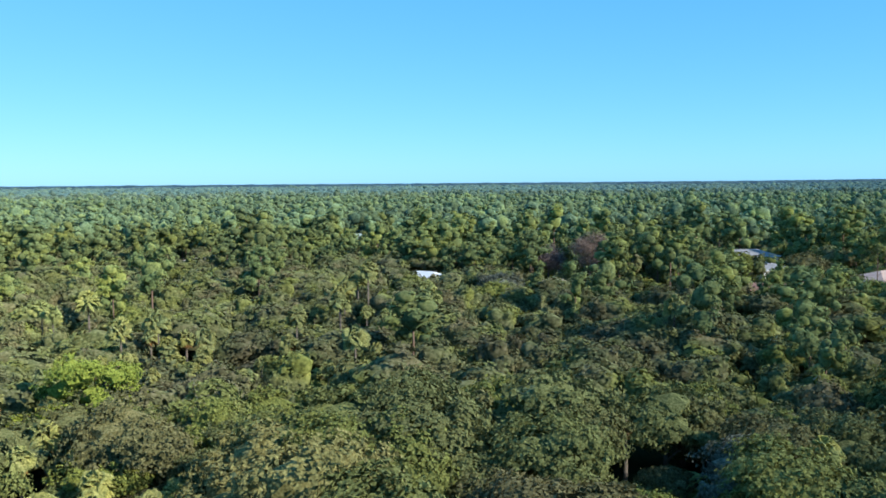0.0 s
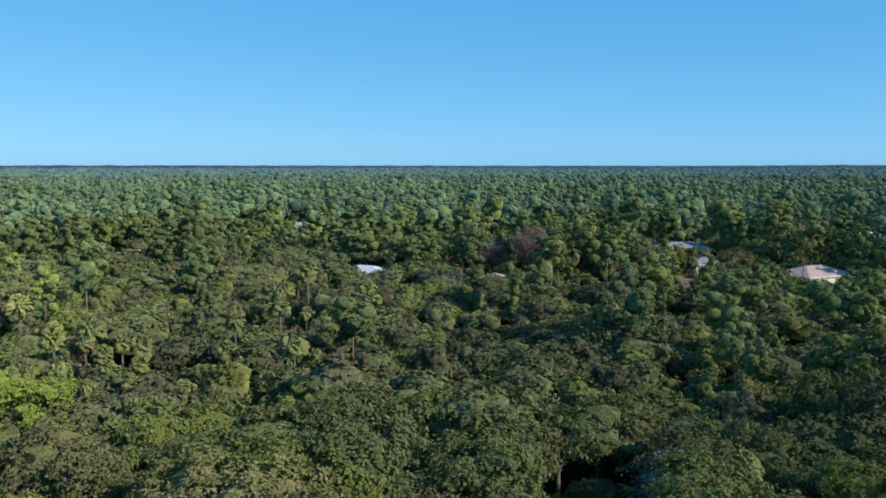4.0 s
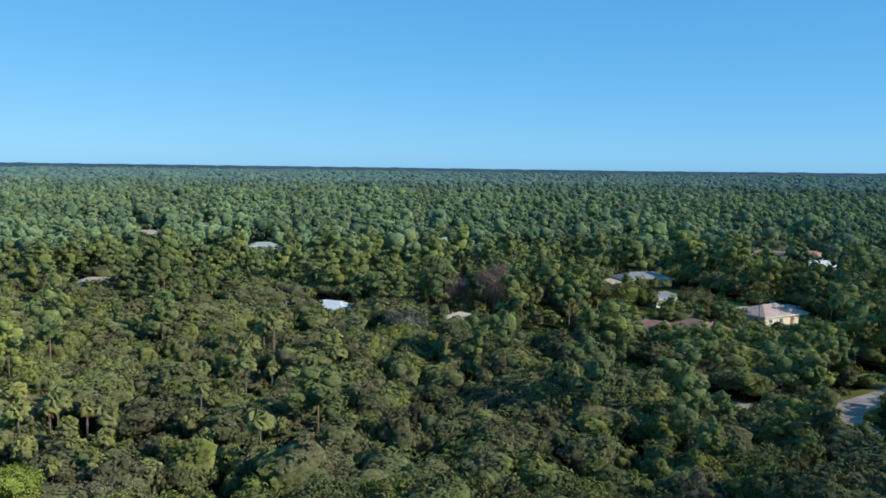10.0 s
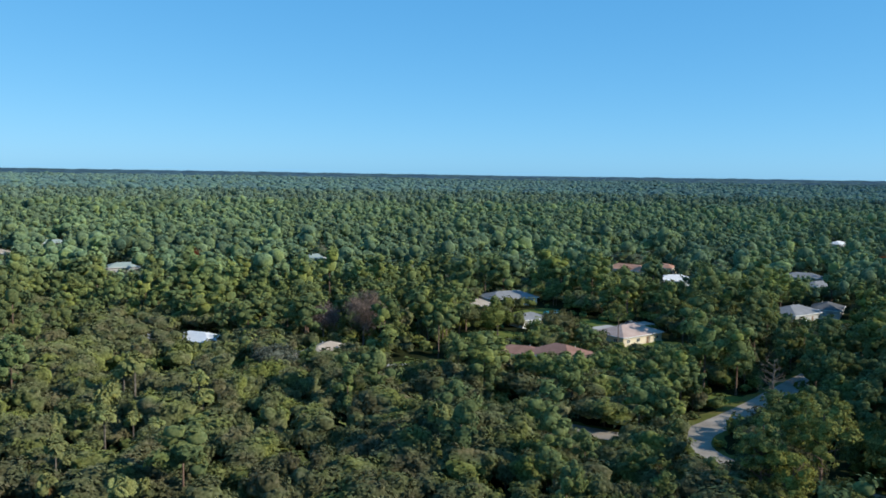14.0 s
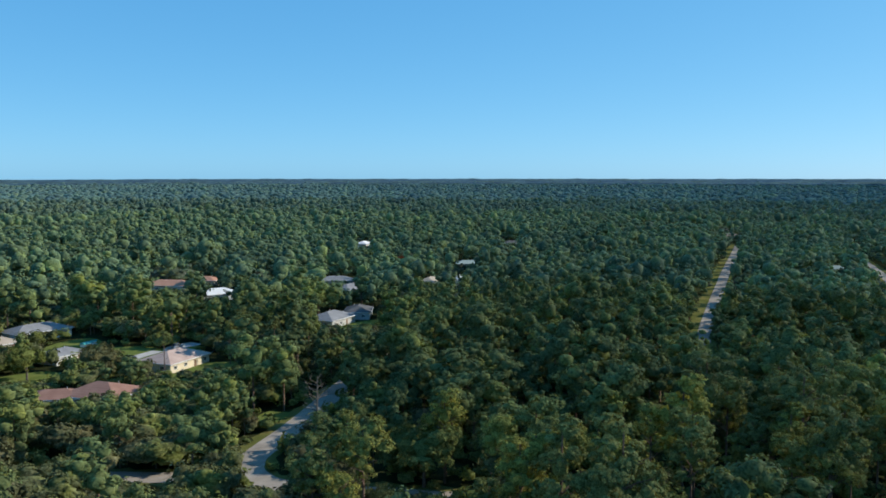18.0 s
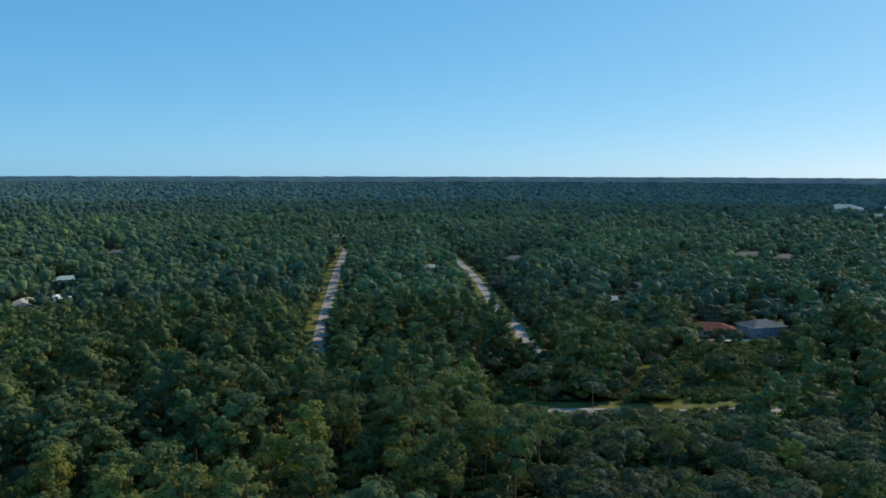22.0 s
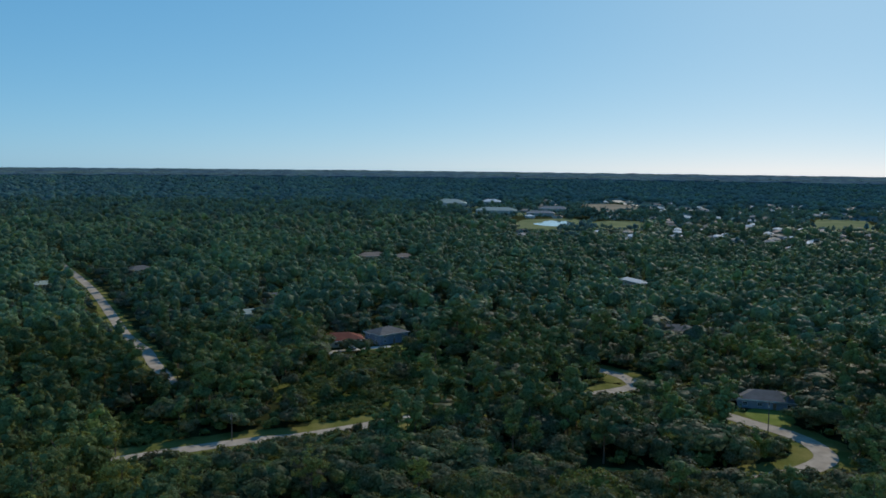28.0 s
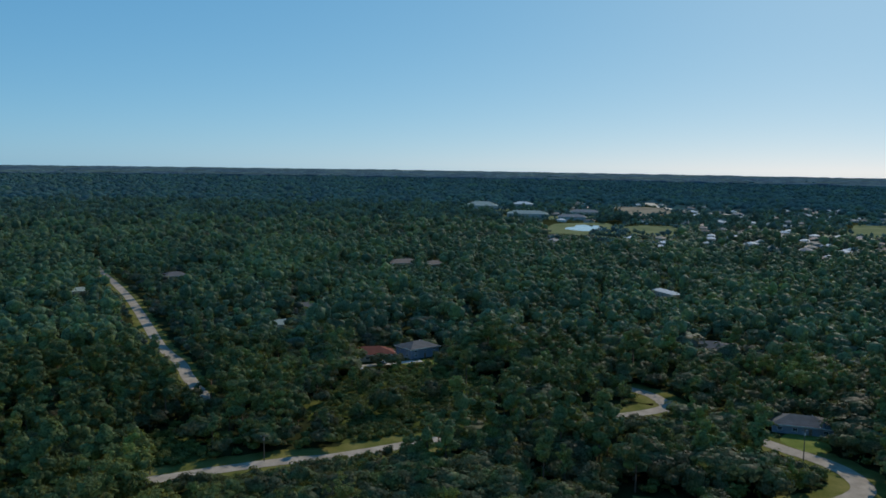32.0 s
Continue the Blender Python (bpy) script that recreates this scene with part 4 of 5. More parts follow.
def pine_kit(k, leaves=PINE_ONE):
    r = np.random.default_rng(200 + k)
    h = r.uniform(13, 16)
    rx, rz = r.uniform(3.1, 4.3), r.uniform(3.6, 4.8)
    return tri_mesh("trunk", *trunk_tris(r, h - 1, 0.22, 9, rx * 0.85), PINE_BARK), tri_mesh("crown", *crown(r, rx, rz, h - 2 * rz, 14, 100, 22, 0.34, 0.75, True, 0.62, 0.4), leaves), h


def slim_pine_kit(k):
    """A bare-stemmed pine with a small open head."""
    r = np.random.default_rng(260 + k)
    h = r.uniform(13, 16)
    rx, rz = r.uniform(2.0, 2.8), r.uniform(1.8, 2.6)
    return tri_mesh("trunk", *trunk_tris(r, h - 0.8, 0.19, 9, rx * 0.8), PINE_BARK), tri_mesh("crown", *crown(r, rx, rz, h - 2 * rz, 10, 60, 20, 0.34, 0.7, True, 0.5, 0.4), PINE_ONE), h


def fan(rng, start, way, length, droop, width, blades=12):
    """One palm frond: a stalk and a fan of blades that droop at the tips."""
    way = Vector(way).normalized()
    side = way.cross(Vector((0, 0, 1)))
    side = side.normalized() if side.length > 0.05 else Vector((1, 0, 0))
    side = Matrix.Rotation(rng.uniform(-1.1, 1.1), 3, way) @ side
    hub = Vector(start) + way * length * 0.5
    vs, ts = [tuple(start), tuple(hub + side * 0.05), tuple(hub - side * 0.05)], [(0, 1, 2)]
    for i in range(blades):
        a = (i / (blades - 1) - 0.5) * 2.5
        d = (way * math.cos(a) + side * math.sin(a)).normalized()
        cross = side * math.cos(a) - way * math.sin(a)
        l = length * 0.55 * (1 - 0.25 * abs(a)) * rng.uniform(0.85, 1.1)
        mid = hub + d * l * 0.6 + Vector((0, 0, -droop * l * 0.15))
        tip = hub + d * l + Vector((0, 0, -droop * l * 0.55))
        n = len(vs)
        vs += [tuple(hub), tuple(mid + cross * width), tuple(mid - cross * width), tuple(tip)]
        ts += [(n, n + 1, n + 2), (n + 2, n + 1, n + 3)]
    return np.array(vs), np.array(ts)


def palm_kit(k):
    r = np.random.default_rng(300 + k)
    h = r.uniform(6.5, 8.5)
    live, dead = [], []
    for i in range(44):
        a, e = i * 2.4 + r.uniform(-0.2, 0.2), math.radians(85 - 118 * i / 44)
        way = (math.cos(a) * math.cos(e), math.sin(a) * math.cos(e), math.sin(e))
        live.append(fan(r, (0, 0, h), way, r.uniform(1.35, 1.95), r.uniform(0.8, 1.6), 0.16))
    for i in range(9 + 3 * (k % 2)):
        a, e = i * 2.4 + 1, math.radians(r.uniform(-75, -40))
        way = (math.cos(a) * math.cos(e), math.sin(a) * math.cos(e), math.sin(e))
        dead.append(fan(r, (0, 0, h - 0.2), way, r.uniform(1.5, 1.9), 0.6, 0.12, 6))
    return tri_mesh("trunk", *tube([(0, 0, -0.2), (0.08, 0, h * 0.5), (0, 0.05, h)], [0.24, 0.2, 0.19], 8), BARK), tri_mesh("fronds", *joined(live), PALM), tri_mesh("dead_fronds", *joined(dead), DEAD_FROND), h + 2


OAKS = [oak_kit(k) for k in range(7)]
FINE_OAKS = [oak_kit(k + 30, clumps=230, per=38, leaf=0.25) for k in range(7)]
PINES = [pine_kit(k) for k in range(6)]
SLIM_PINES = [slim_pine_kit(k) for k in range(4)]
PALMS = [palm_kit(k) for k in range(4)]


def tree(name, kit, names, x, y, turn, size, text, category, group, tall=1.0):
    top = tagged(new(name), text, category, group)
    top.matrix_basis = Matrix.Translation((x, y, 0)) @ Matrix.Rotation(turn, 4, "Z") @ Matrix.Diagonal((size, size, size * tall, 1))
    for part_name, me in zip(names, kit):
        part(part_name, me, None, top)
    return top


def wooded(xy, rng):
    """Which kind grows at each place: 0 oak, 1 pine, 2 palm."""
    r, az = np.linalg.norm(xy, axis=1), np.degrees(np.arctan2(xy[:, 0], xy[:, 1]))
    edge = np.interp(az, [-40, -20, 0, 12, 22, 30, 40, 60, 70, 77, 85, 130], [300, 290, 265, 228, 175, 150, 115, 110, 125, 205, 225, 235])
    wander = np.array([noise.noise((x / 40, y / 40, 3)) for x, y in xy]) * 45
    pine = 1 / (1 + np.exp(-(r + wander - edge) / 14))
    pine = np.clip(pine * 0.74 + 0.012, 0, np.where((az > 82) & (r < 420), 0.45, np.where((az > 40) & (r < 165), 0.42, 0.9)))
    groves = np.array([noise.noise((x / 26, y / 26, 11)) for x, y in xy])
    palm = np.where((az < 26) & (r < 190), np.clip(0.06 + 0.5 * groves - az * 0.007, 0.0, 0.42), 0.0) * (r < 260)
    u = rng.uniform(0, 1, len(xy))
    return np.where(u < palm, 2, np.where(u < palm + pine * (1 - palm), 1, 0))


SPECIALS = [(-12.2, 62), (12.5, 66.5), (13.2, 70.6), (-34.5, 123.8), (-45, 139), (-40.5, 134), (-45, 131), (-22.6, 125), (-28, 68), (-21, 66), (-40, 88), (-34, 89), (-41, 93), (16.6, 78.6), (17.2, 75.5), (-8, 60), (-15, 60.5), (-8, 56), (-11, 54), (-5, 58), (-13, 57), (-6.5, 64), (-17, 64), (-25, 62), (-31, 66), (-24, 55), (-29, 57.5), (-33, 62), (-20.5, 62), (-12, 66), (-9.5, 57), (-24, 58.3), (-27.5, 54.5), (-19.5, 54), (-29, 61), (-22, 63.5), (-37.1, 91.0), (-40.4, 87.0), (-27.5, 93.5), (107.1, 142.2), (17.4, 81.3), (24.7, 71.8), (14.3, 206.5), (189.6, 132.8), (42, 243), (31, 250), (40, 238), (44, 239), (30, 245), (41, 233)]

# trees that the craft passes nearest, each a thing of its own
near_xy = np.concatenate([scatter(rng, 5.3, 48, 104, -33, 36), scatter(rng, 6.0, 112, 160, 36, 62), scatter(rng, 5.8, 140, 182, 62, 128)])
near_free = room(near_xy)
near_kind = wooded(near_xy, rng)
keep = near_free > 3.5
for p in SPECIALS:
    keep &= np.linalg.norm(near_xy - p, axis=1) > 4.2
made = [0, 0, 0]
NEAR_DONE = []
for (x, y), free, kind in zip(near_xy[keep], near_free[keep], near_kind[keep]):
    size = float(np.clip(np.exp(rng.normal(-0.06, 0.25)), 0.5, 1.5))
    turn = rng.uniform(0, 6.28)
    if made[kind] >= 300:
        continue
    if kind == 1 and free > 9 and math.hypot(x, y) > 105:
        kit = PINES[rng.integers(len(PINES))]
        size = min(size * 1.05, free / kit[2])
        tree("pine_tree", kit[:2], ("trunk", "crown"), x, y, turn, size, "tall slash pine with a rounded dark green crown", "tree", "pines of the wood")
    elif kind == 2:
        kit = PALMS[rng.integers(len(PALMS))]
        size = min(size * 0.85, free / kit[3])
        tree("cabbage_palm", kit[:3], ("trunk", "fronds", "dead_fronds"), x, y, turn, size, "cabbage palm with green fan fronds above brown dead ones", "palm tree", "palms of the wood")
    else:
        kind = 0
        if made[0] >= 300:
            continue
        kit = FINE_OAKS[rng.integers(len(FINE_OAKS))] if math.hypot(x, y) < 86 else OAKS[rng.integers(len(OAKS))]
        size = min(size, free / kit[2])
        tree("oak_tree", kit[:2], ("trunk", "crown"), x, y, turn, size, "low spreading evergreen oak with grey-green leaves", "tree", "oaks of the wood", rng.uniform(0.85, 1.15))
    made[kind] += 1
    NEAR_DONE.append((x, y))

# palms in a grove and one tall palm in a gap
for i, (x, y, size) in enumerate(((-24.0, 58.3, 1.1), (-27.5, 54.5, 1.05), (-19.5, 54.0, 0.95), (-29.0, 61.0, 1.1), (-22.0, 63.5, 0.9), (-16.0, 57.0, 0.85), (-33.0, 58.0, 1.05),
                                  (-28.0, 68.0, 1.0), (-21.0, 66.0, 0.9), (-34.5, 123.8, 1.2), (-45.0, 139.0, 1.05), (-40.5, 134.0, 1.0), (-45.0, 131.0, 1.0), (-22.6, 125.0, 1.05), (-31.5, 108.0, 0.9), (-43.0, 116.0, 1.0), (-38.5, 119.0, 1.1), (-48.0, 112.0, 1.0), (-36.0, 113.5, 0.95), (-20.0, 112.0, 1.0))):
    kit = PALMS[i % len(PALMS)]
    tree("cabbage_palm", kit[:3], ("trunk", "fronds", "dead_fronds"), x, y, i * 1.3, size * 0.92, "cabbage palm with green fan fronds above brown dead ones", "palm tree", "palms of the wood")
# single trees that stand out
r20 = np.random.default_rng(20)
bright = (tri_mesh("trunk", *trunk_tris(r20, 10, 0.3, 8, 4.5), PINE_BARK), tri_mesh("crown", *crown(r20, 5.6, 3.6, 4.6, 17, 210, 44, 0.23, 0.95, True, 0.62, 0.42), BRIGHT_PINE))
tree("pine_tree", bright, ("trunk", "crown"), -37.1, 91.0, 0.4, 1.0, "bright yellow-green pine standing above the oaks", "tree", "")
tree("pine_tree", bright, ("trunk", "crown"), -40.4, 87.0, 2.1, 0.66, "smaller bright green pine beside a taller one", "tree", "")
grey = oak_kit(2, GREY_OAK, 230, 36, 0.24)
tree("oak_tree", grey[:2], ("trunk", "crown"), 24.7, 71.8, 0.4, 1.12, "mossy grey oak with pale silvery foliage", "tree", "")
tree("oak_tree", grey[:2], ("trunk", "crown"), -27.5, 93.5, 1.4, 1.15, "grey oak draped in moss beside a bright pine", "tree", "")
tree("oak_tree", grey[:2], ("trunk", "crown"), 14.3, 206.5, 2.4, 1.1, "mossy grey oak with pale silvery foliage", "tree", "")
kit = PALMS[1]
dead_palm = tree("dead_palm", (kit[0], kit[2]), ("trunk", "dead_fronds"), 17.4, 81.3, 1.0, 1.05, "dying palm with hanging orange-brown fronds", "palm tree", "")


# single trees about the houses
for i, (x, y, size) in enumerate(((114.5, 224.0, 0.8), (137.0, 226.0, 0.9), (140.5, 228.5, 0.85), (145.0, 224.0, 0.95), (148.0, 231.0, 0.85), (153.0, 226.0, 0.9), (158.0, 236.0, 0.9), (150.0, 241.0, 0.95))):
    tree("pine_tree", SLIM_PINES[i % 4][:2], ("trunk", "crown"), x, y, i * 1.7, size, "slender slash pine with a bare stem beside a house", "tree", "pines by the houses", 1.05)
for i, (x, y, size) in enumerate(((98.5, 231.0, 1.2), (73.4, 250.4, 1.2), (84.8, 246.9, 1.15), (106.4, 187.0, 0.6), (86.6, 186.0, 0.8), (66.0, 246.0, 1.1))):
    tree("oak_tree", OAKS[i][:2], ("trunk", "crown"), x, y, i * 1.3, size, "broad dark green oak beside a house", "tree", "oaks by the houses", 1.15)


def bare_tree(x, y, h, spread, limbs, seed, material, text, twigs=None):
    r = np.random.default_rng(seed)
    top = tagged(new("bare_tree"), text, "tree")
    top.matrix_basis = pose(x, y, 0)
    pieces = [tube([(0, 0, -0.2), (0.1, 0.1, h * 0.5), (0.2, -0.1, h)], [0.32, 0.24, 0.07], 8)]
    tips = []
    for i in range(limbs):
        a, z0 = i * 2.4 + r.uniform(-0.4, 0.4), h * r.uniform(0.45, 0.95)
        l = spread * r.uniform(0.5, 1) * (1.15 - z0 / h * 0.5)
        end = np.array([math.cos(a) * l, math.sin(a) * l, z0 + l * r.uniform(0.1, 0.7)])
        mid = end * 0.55 + np.array([0, 0, z0 * 0.45 + 0.15])
        pieces.append(tube([(0.1, 0, z0), mid, end], [0.1, 0.06, 0.02], 5))
        tips.append(end)
        for _ in range(3):
            e = end + r.normal(0, 0.6, 3) + (0, 0, 0.4)
            pieces.append(tube([mid * 0.4 + end * 0.6, e], [0.04, 0.012], 4))
            tips.append(e)
    part("trunk", tri_mesh("trunk", *joined(pieces), material), None, top)
    if twigs:
        where = np.repeat(np.array(tips), 60, 0) + r.normal(0, 0.75, (len(tips) * 60, 3))
        vs, ts = leaf_tris(r, where, r.normal(0, 1, where.shape), 0.30 if twigs is RUSSET else 0.12, 1.3 if twigs is RUSSET else 8.0)
        part("crown", tri_mesh("crown", vs, ts, twigs), None, top)
    return top


bare_tree(107.1, 142.2, 15.0, 3.8, 22, 5, BARK, "tall dead pine snag with grey bare limbs")
OLIVE_OAK = foliage("olive_oak_leaves", (0.115, 0.105, 0.034), (0.235, 0.215, 0.074), (0.380, 0.345, 0.130), single=True, fine=5.0)
olive = oak_kit(4, OLIVE_OAK, 230, 36, 0.25)
tree("oak_tree", olive[:2], ("trunk", "crown"), -12.0, 62.5, 0.7, 1.5, "broad oak with olive-green and brownish leaves", "tree", "")
tree("oak_tree", olive[:2], ("trunk", "crown"), 12.5, 66.5, 2.7, 0.5, "small bush with bright yellow-green leaves", "tree", "")
# oaks added outside the view, only to shade the wood beside them
for i, (x, y, size) in enumerate(((36.5, 42.0, 1.55), (41.0, 48.0, 1.7), (46.5, 44.0, 1.6), (43.0, 54.5, 1.5), (33.0, 36.5, 1.5), (50.0, 52.0, 1.6))):
    kit = OAKS[i]
    tree("oak_tree", kit[:2], ("trunk", "crown"), x, y, i * 1.1, size, "tall broad oak added out of view to cast shade", "tree", "oaks of the wood")
for i, (x, y, size) in enumerate(((17.0, 76.3, 0.42), (20.3, 77.5, 0.5), (9.6, 71.5, 0.5), (20.2, 68.5, 0.55), (15.8, 72.4, 0.36))):
    tree("oak_tree", FINE_OAKS[i][:2], ("trunk", "crown"), x, y, i * 1.9, size, "young oak growing in a gap of the wood", "tree", "young oaks")
bare_tree(13.2, 70.6, 4.6, 1.7, 14, 15, DEADWOOD, "broken dead snag with bleached branches")
bare_tree(42.0, 243.0, 12.5, 6.0, 30, 8, BARK, "bare reddish-grey tree near a house", GREY_TWIG)
bare_tree(31.0, 250.0, 9.0, 5.0, 24, 9, BARK, "bare reddish-grey tree near a house", GREY_TWIG)
for x, y, h, s in ((189.6, 132.8, 9.0, 3.0), (322.6, 349.3, 11.0, 4.0), (-10.2, 406.7, 11.5, 3.5), (243.0, 180.0, 9.0, 3.0)):
    bare_tree(x, y, h, s, 20, int(h * 10 + x), BARK, "small tree with dry russet leaves", RUSSET)


def planted(name, kits, material, xy, size, tall, text, category, lift=None, bark=BARK):
    """Many trees of one kind in one mesh: the far woods."""
    pick = rng.integers(len(kits), size=len(xy))
    turn = rng.uniform(0, 2 * np.pi, len(xy))
    n = 0
    vs_all, ts_all, marks = [], [], []
    for k, (tv, tt, stem) in enumerate(kits):
        m = pick == k
        if not m.any():
            continue
        c, s, sz = np.cos(turn[m])[:, None], np.sin(turn[m])[:, None], size[m][:, None]
        vx = (tv[None, :, 0] * c - tv[None, :, 1] * s) * sz + xy[m][:, :1]
        vy = (tv[None, :, 0] * s + tv[None, :, 1] * c) * sz + xy[m][:, 1:]
        vz = tv[None, :, 2] * sz * tall[m][:, None] + (0 if lift is None else lift[m][:, None])
        v = np.stack([vx, vy, vz], -1)
        t = tt[None] + (np.arange(m.sum()) * len(tv))[:, None, None] + n
        n += v.shape[0] * v.shape[1]
        vs_all.append(v.reshape(-1, 3))
        ts_all.append(t.reshape(-1, 3))
        marks.append(np.tile(np.arange(len(tt)) >= len(tt) - stem, m.sum()))
    return tagged(new(name, tri_mesh(name, np.concatenate(vs_all), np.concatenate(ts_all), material, material is not PALM, bark, np.concatenate(marks))), text, category, kind="stuff")


def with_trunk(c, h, r):
    if not r:
        return (*c, 0)
    stem = tube([(0, 0, -1), (0, 0, h)], [r, r * 0.5], 4)
    return (*joined([c, stem]), len(stem[1]))


def templates(seed, count, rx, rz, base, lobes, clumps, per, leaf, clump, stem=0.2, pine=False):
    out = []
    for k in range(count):
        r = np.random.default_rng(seed + k)
        q = r.uniform(0.86, 1.14)
        low = base * r.uniform(0.75, 1.25)
        out.append(with_trunk(crown(r, rx * q, rz / q, low, lobes, clumps, per, leaf, clump, pine, 0.82 if pine else 0.9), low + rz * 1.2, stem))
    return out


OAK_MID = templates(400, 9, 4.3, 2.9, 0.7, 7, 52, 17, 0.46, 0.95)
PINE_MID = templates(420, 9, 3.5, 4.1, 5.6, 10, 54, 14, 0.44, 0.8, 0.2, True)
OAK_WIDE = templates(430, 8, 4.4, 3.1, 0.7, 6, 30, 9, 0.7, 1.1, 0)
PINE_WIDE = templates(440, 8, 3.7, 4.2, 5.0, 7, 28, 8, 0.68, 0.95, 0.2, True)
OAK_FAR = templates(450, 9, 4.7, 3.3, 0.8, 2, 10, 3, 1.2, 1.2, 0)
PINE_FAR = templates(470, 9, 4.3, 4.5, 4.4, 3, 10, 3, 1.15, 1.1, 0, True)
OAK_DIM = templates(500, 7, 5.4, 3.6, 0.5, 0, 6, 2, 1.8, 1.4, 0)
PINE_DIM = templates(510, 7, 5.2, 4.7, 4.0, 1, 6, 2, 1.7, 1.3, 0, True)
SHRUB_KIT = templates(480, 5, 1.5, 0.9, 0.0, 1, 8, 5, 0.42, 0.6, 0)

PALM_MID = [with_trunk((np.array([v.co[:] for v in PALMS[k][1].vertices]), np.array([p.vertices[:] for p in PALMS[k][1].polygons])), 7.5, 0.2) for k in (0, 2)]


def woods(spacing, near, reach, oak, pine, suffix_text, taken=None, leaves=(OAK, PINE), a0=-34, a1=132):
    xy = scatter(rng, spacing, near, reach * 1.06, a0, a1)
    xy = xy[np.linalg.norm(xy, axis=1) < reach * rng.uniform(0.96, 1.06, len(xy))]
    free = room(xy)
    kind = wooded(xy, rng)
    ok = free > 1.2
    if taken is not None:
        cells = {(int(x // 4), int(y // 4)) for x, y in taken}
        ok &= np.array([not any((int(x // 4) + a, int(y // 4) + b) in cells for a in (-1, 0, 1) for b in (-1, 0, 1)) for x, y in xy])
    for p in SPECIALS:
        ok &= np.linalg.norm(xy - p, axis=1) > 4.0
    xy, free, kind = xy[ok], free[ok], kind[ok]
    low = free < 4.0
    kind = np.where((kind == 1) & (free < 9), 0, kind)
    patch = np.array([noise.noise((x / 30, y / 30, 21)) for x, y in xy])
    size = np.clip(np.exp(rng.normal(-0.06, 0.36, len(xy))), 0.42, 1.55) * (1 + 0.35 * patch)
    tall = rng.uniform(0.8, 1.15, len(xy))
    r_, az_ = np.linalg.norm(xy, axis=1), np.degrees(np.arctan2(xy[:, 0], xy[:, 1]))
    size = np.where((kind == 0) & (az_ > 80) & (r_ > 210) & (r_ < 420) & (patch > 0.0), size * 1.5, size)
    size = np.where(kind == 2, size * 0.85, size)
    tall = tall * np.where(kind == 0, size ** -0.6, size ** -0.3)
    heights = np.array([8.2, 15.2, 10.0])[kind]
    shrink = np.minimum(1, free / (heights * size * tall))
    size = size * shrink
    for code, kit, mat_, name, text in ((0, oak, leaves[0], "oak_wood", "dense evergreen oak wood"), (1, pine, leaves[1], "pine_wood", "dense slash pine wood"), (2, PALM_MID, PALM, "palm_grove", "scattered cabbage palms among oaks")):
        m = (kind == code) & ~low
        if m.any():
            planted(name, kit, mat_, xy[m], size[m], tall[m], text + suffix_text, "woodland", None, PINE_BARK if code == 1 else BARK)


def undergrowth(spacing, near, reach):
    """Shrubs on open ground, under the pines and along the edges."""
    xy = scatter(rng, spacing, near, reach)
    free, kind = room(xy), wooded(xy, rng)
    near_oaks = (np.linalg.norm(xy, axis=1) < 225) & (rng.uniform(0, 1, len(xy)) < 0.6)
    ok = (free > 0.6) & ((free < 8.5) | (kind != 0) | near_oaks) & (rng.uniform(0, 1, len(xy)) < 0.85)
    xy, free = xy[ok], free[ok]
    size = np.minimum(rng.uniform(0.8, 2.3, len(xy)), free / 2.0)
    planted("shrubs", SHRUB_KIT, SHRUB, xy, np.maximum(size, 0.3), rng.uniform(0.8, 1.2, len(xy)), "low green and brown shrubs on open ground", "shrubs")


undergrowth(4.4, 50, 340)
scrub_xy = np.concatenate([np.stack([x + rng.uniform(-a, a, int(a * b * 0.7)), y + rng.uniform(-b, b, int(a * b * 0.7))], 1) for x, y, a, b, _ in SCRUB])
scrub_xy = scrub_xy[room(scrub_xy) > 0.5]
planted("shrubs", SHRUB_KIT, SHRUB, scrub_xy, rng.uniform(0.4, 1.3, len(scrub_xy)), rng.uniform(0.7, 1.1, len(scrub_xy)), "dense low shrubs on an open scrub field", "shrubs")
woods(5.5, 46, 215, OAK_MID, PINE_MID, " round the clearing", NEAR_DONE, a1=42)
woods(5.5, 110, 215, OAK_MID, PINE_MID, " beside the clearing", NEAR_DONE, a0=42)
woods(6.3, 46, 104, OAK_WIDE, PINE_WIDE, " below the craft", NEAR_DONE, a0=42)
woods(6.3, 215, 360, OAK_WIDE, PINE_WIDE, " near the roads")
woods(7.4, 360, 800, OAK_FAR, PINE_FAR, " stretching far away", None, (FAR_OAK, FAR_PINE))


# trees between the houses of the suburb and round its fields
town_trees = [(x + math.sin(a) * d, y + math.cos(a) * d) for x, y, _, _ in TOWN for a, d in zip(town_rng.uniform(0, 6.28, 3), town_rng.uniform(11, 22, 3))]
for x, y, a, b, turn, _ in FIELDS[2:]:
    for u in np.arange(0, 2 * math.pi, 0.14):
        k = town_rng.uniform(0.86, 1.12)
        du, dv = math.cos(u) * a * k, math.sin(u) * b * k
        town_trees.append((x + du * math.cos(radians(turn)) - dv * math.sin(radians(turn)), y + du * math.sin(radians(turn)) + dv * math.cos(radians(turn))))
town_trees = np.array(town_trees)
SMALL_KIT = templates(490, 5, 4.6, 3.4, 0.5, 1, 8, 3, 1.6, 1.4, 0)
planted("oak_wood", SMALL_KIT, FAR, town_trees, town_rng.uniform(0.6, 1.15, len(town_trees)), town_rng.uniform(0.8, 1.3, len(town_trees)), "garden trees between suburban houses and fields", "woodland")


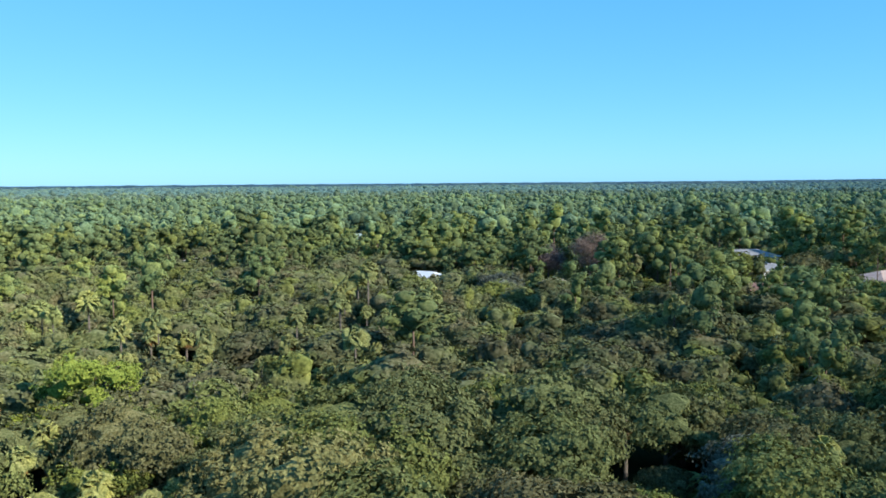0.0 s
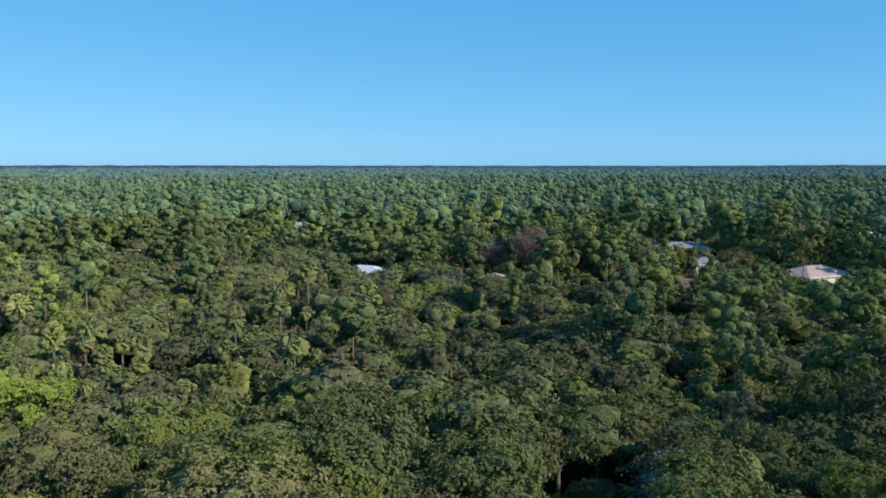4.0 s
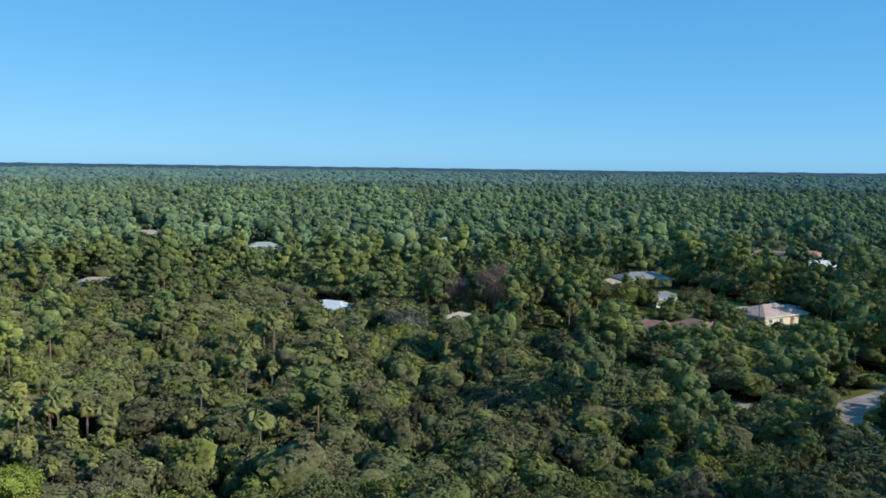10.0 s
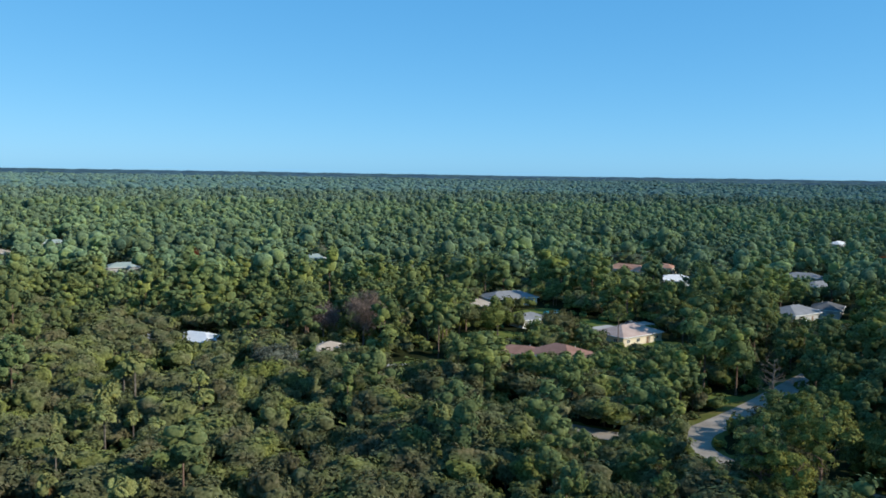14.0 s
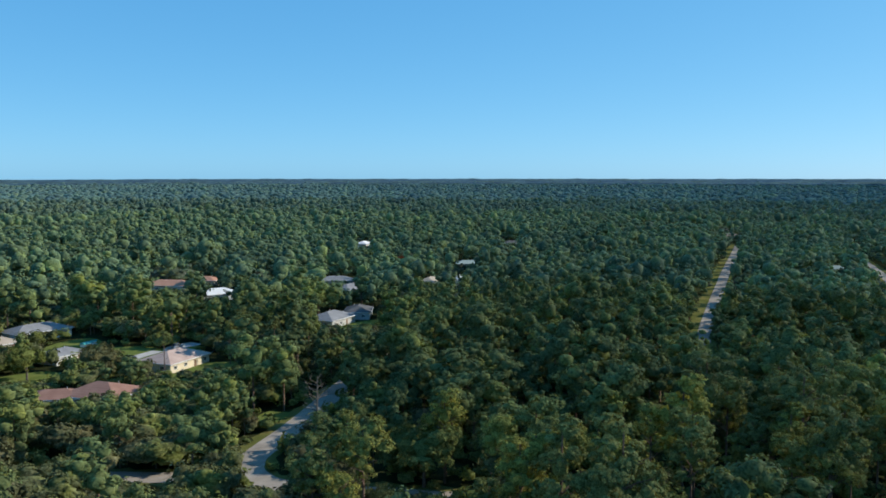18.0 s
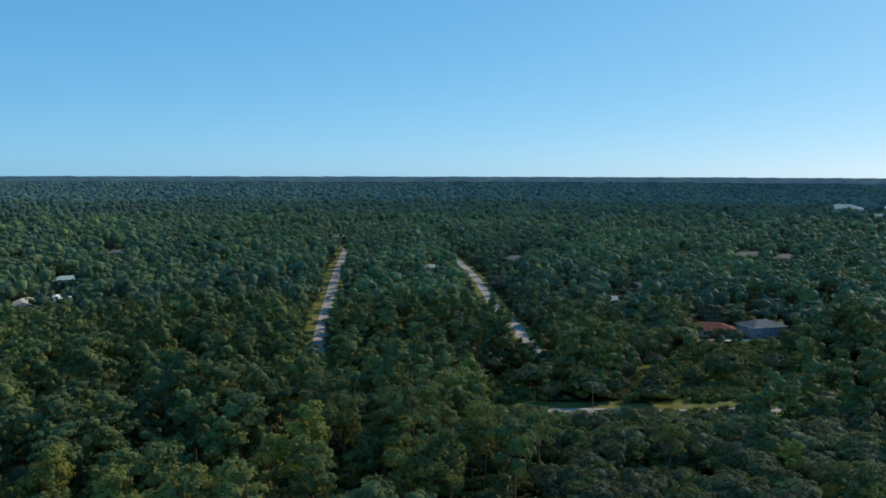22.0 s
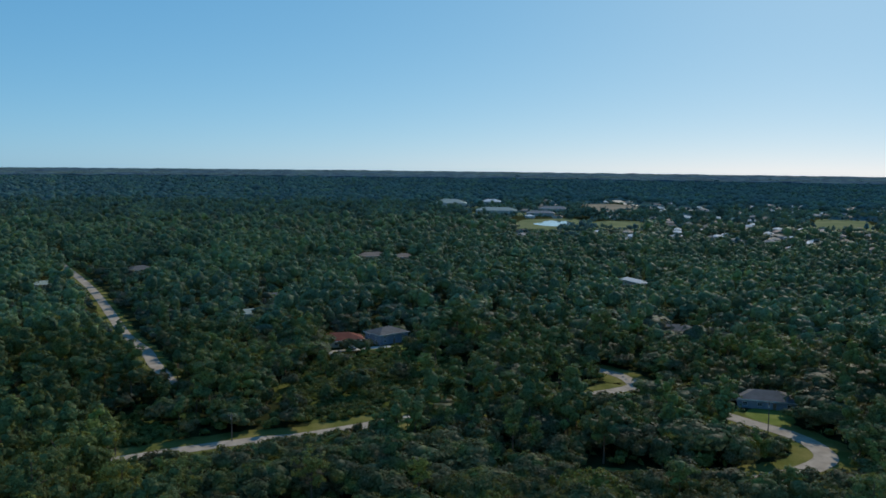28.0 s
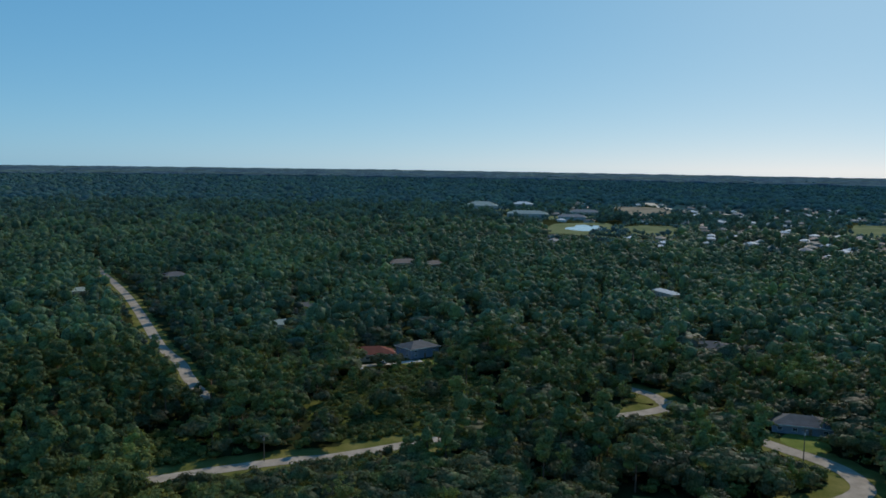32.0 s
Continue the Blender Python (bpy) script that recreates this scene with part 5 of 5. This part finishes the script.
# ---------------------------------------------------------------- far woods to the skyline
def far_room(xy):
    """Like room(), for the far woods: clear of fields, halls and the suburb's houses, and low before them in the
    camera's view.
    """
    free, level = np.full(len(xy), 99.0), zone(xy)
    for x, y, a, b, turn, _ in FIELDS:
        k = 1 - a / math.hypot(x, y)
        free = np.where(in_rect(xy, x, y, a, b, turn) < 3, 0, np.minimum(free, front(xy, level, x * k, y * k, b * 0.8, 2.5, 130)))
    for x, y in along(SAND_TRACK, 30.0):
        free = np.where(np.hypot(xy[:, 0] - x, xy[:, 1] - y) < 24, 0, np.minimum(free, front(xy, level, x, y, 20, 1.0, 200)))
    for x, y, *_ in TOWN:
        free = np.where(np.hypot(xy[:, 0] - x, xy[:, 1] - y) < 13, 0, np.minimum(free, front(xy, level, x, y, 8, 2.0, 90)))
    for x, y, w, d, *_ in HALLS:
        free = np.where(np.hypot(xy[:, 0] - x, xy[:, 1] - y) < d / 2 + 6, 0, np.minimum(free, front(xy, level, x, y, d / 2, 1.5, 160)))
    return free


def far_forest(spacing, near, reach, oak, pine, mats, text, vary=0.34):
    xy = scatter(rng, spacing, near * 0.94, reach * 1.08)
    r = np.linalg.norm(xy, axis=1)
    xy = xy[(r < reach * rng.uniform(0.94, 1.08, len(xy))) & (r > near * rng.uniform(0.94, 1.06, len(xy)))]
    free = far_room(xy)
    patch = np.array([noise.noise((x / 60, y / 60, 21)) for x, y in xy])
    grove = np.array([noise.noise((x / 120, y / 120, 33)) for x, y in xy])
    az = np.degrees(np.arctan2(xy[:, 0], xy[:, 1]))
    piny = rng.uniform(0, 1, len(xy)) < np.interp(az, [-34, 60, 85, 130], [0.68, 0.68, 0.5, 0.4]) + grove * 0.5
    size = np.clip(np.exp(rng.normal(-0.06, vary, len(xy))), 0.45, 1.5) * (1 + 0.35 * patch)
    tall = rng.uniform(0.85, 1.2, len(xy))
    tall = tall * size ** -0.4
    size *= np.minimum(1, free / (np.where(piny, 14.5, 8.4) * size * tall))
    lift = rise(np.linalg.norm(xy, axis=1), az)
    for m, kit, mat_, name, bark in ((~piny, oak, mats[0], "oak_wood", BARK), (piny, pine, mats[1], "pine_wood", PINE_BARK)):
        m = m & (free > 2.5)
        planted(name, kit, mat_, xy[m], size[m], tall[m], text, "woodland", lift[m], bark)


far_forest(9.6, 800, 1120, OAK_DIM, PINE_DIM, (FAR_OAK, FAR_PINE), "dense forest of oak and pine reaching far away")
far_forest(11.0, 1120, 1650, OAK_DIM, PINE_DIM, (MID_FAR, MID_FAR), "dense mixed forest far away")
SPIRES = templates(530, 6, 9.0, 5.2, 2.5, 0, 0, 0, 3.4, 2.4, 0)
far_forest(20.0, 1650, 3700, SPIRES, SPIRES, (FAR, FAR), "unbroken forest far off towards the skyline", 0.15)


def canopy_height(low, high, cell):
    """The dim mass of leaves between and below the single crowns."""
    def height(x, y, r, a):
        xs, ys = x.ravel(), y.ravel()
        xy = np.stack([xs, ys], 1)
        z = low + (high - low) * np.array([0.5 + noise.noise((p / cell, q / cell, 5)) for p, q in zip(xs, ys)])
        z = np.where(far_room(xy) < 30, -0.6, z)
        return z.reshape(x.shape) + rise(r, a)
    return height


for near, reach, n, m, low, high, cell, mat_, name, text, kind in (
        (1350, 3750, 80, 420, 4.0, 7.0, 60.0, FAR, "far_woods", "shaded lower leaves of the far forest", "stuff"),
        (3500, 4990, 60, 520, 10.5, 15.5, 70.0, DISTANT, "backdrop", "distant forest up to the skyline, blue haze in its colour", "structure")):
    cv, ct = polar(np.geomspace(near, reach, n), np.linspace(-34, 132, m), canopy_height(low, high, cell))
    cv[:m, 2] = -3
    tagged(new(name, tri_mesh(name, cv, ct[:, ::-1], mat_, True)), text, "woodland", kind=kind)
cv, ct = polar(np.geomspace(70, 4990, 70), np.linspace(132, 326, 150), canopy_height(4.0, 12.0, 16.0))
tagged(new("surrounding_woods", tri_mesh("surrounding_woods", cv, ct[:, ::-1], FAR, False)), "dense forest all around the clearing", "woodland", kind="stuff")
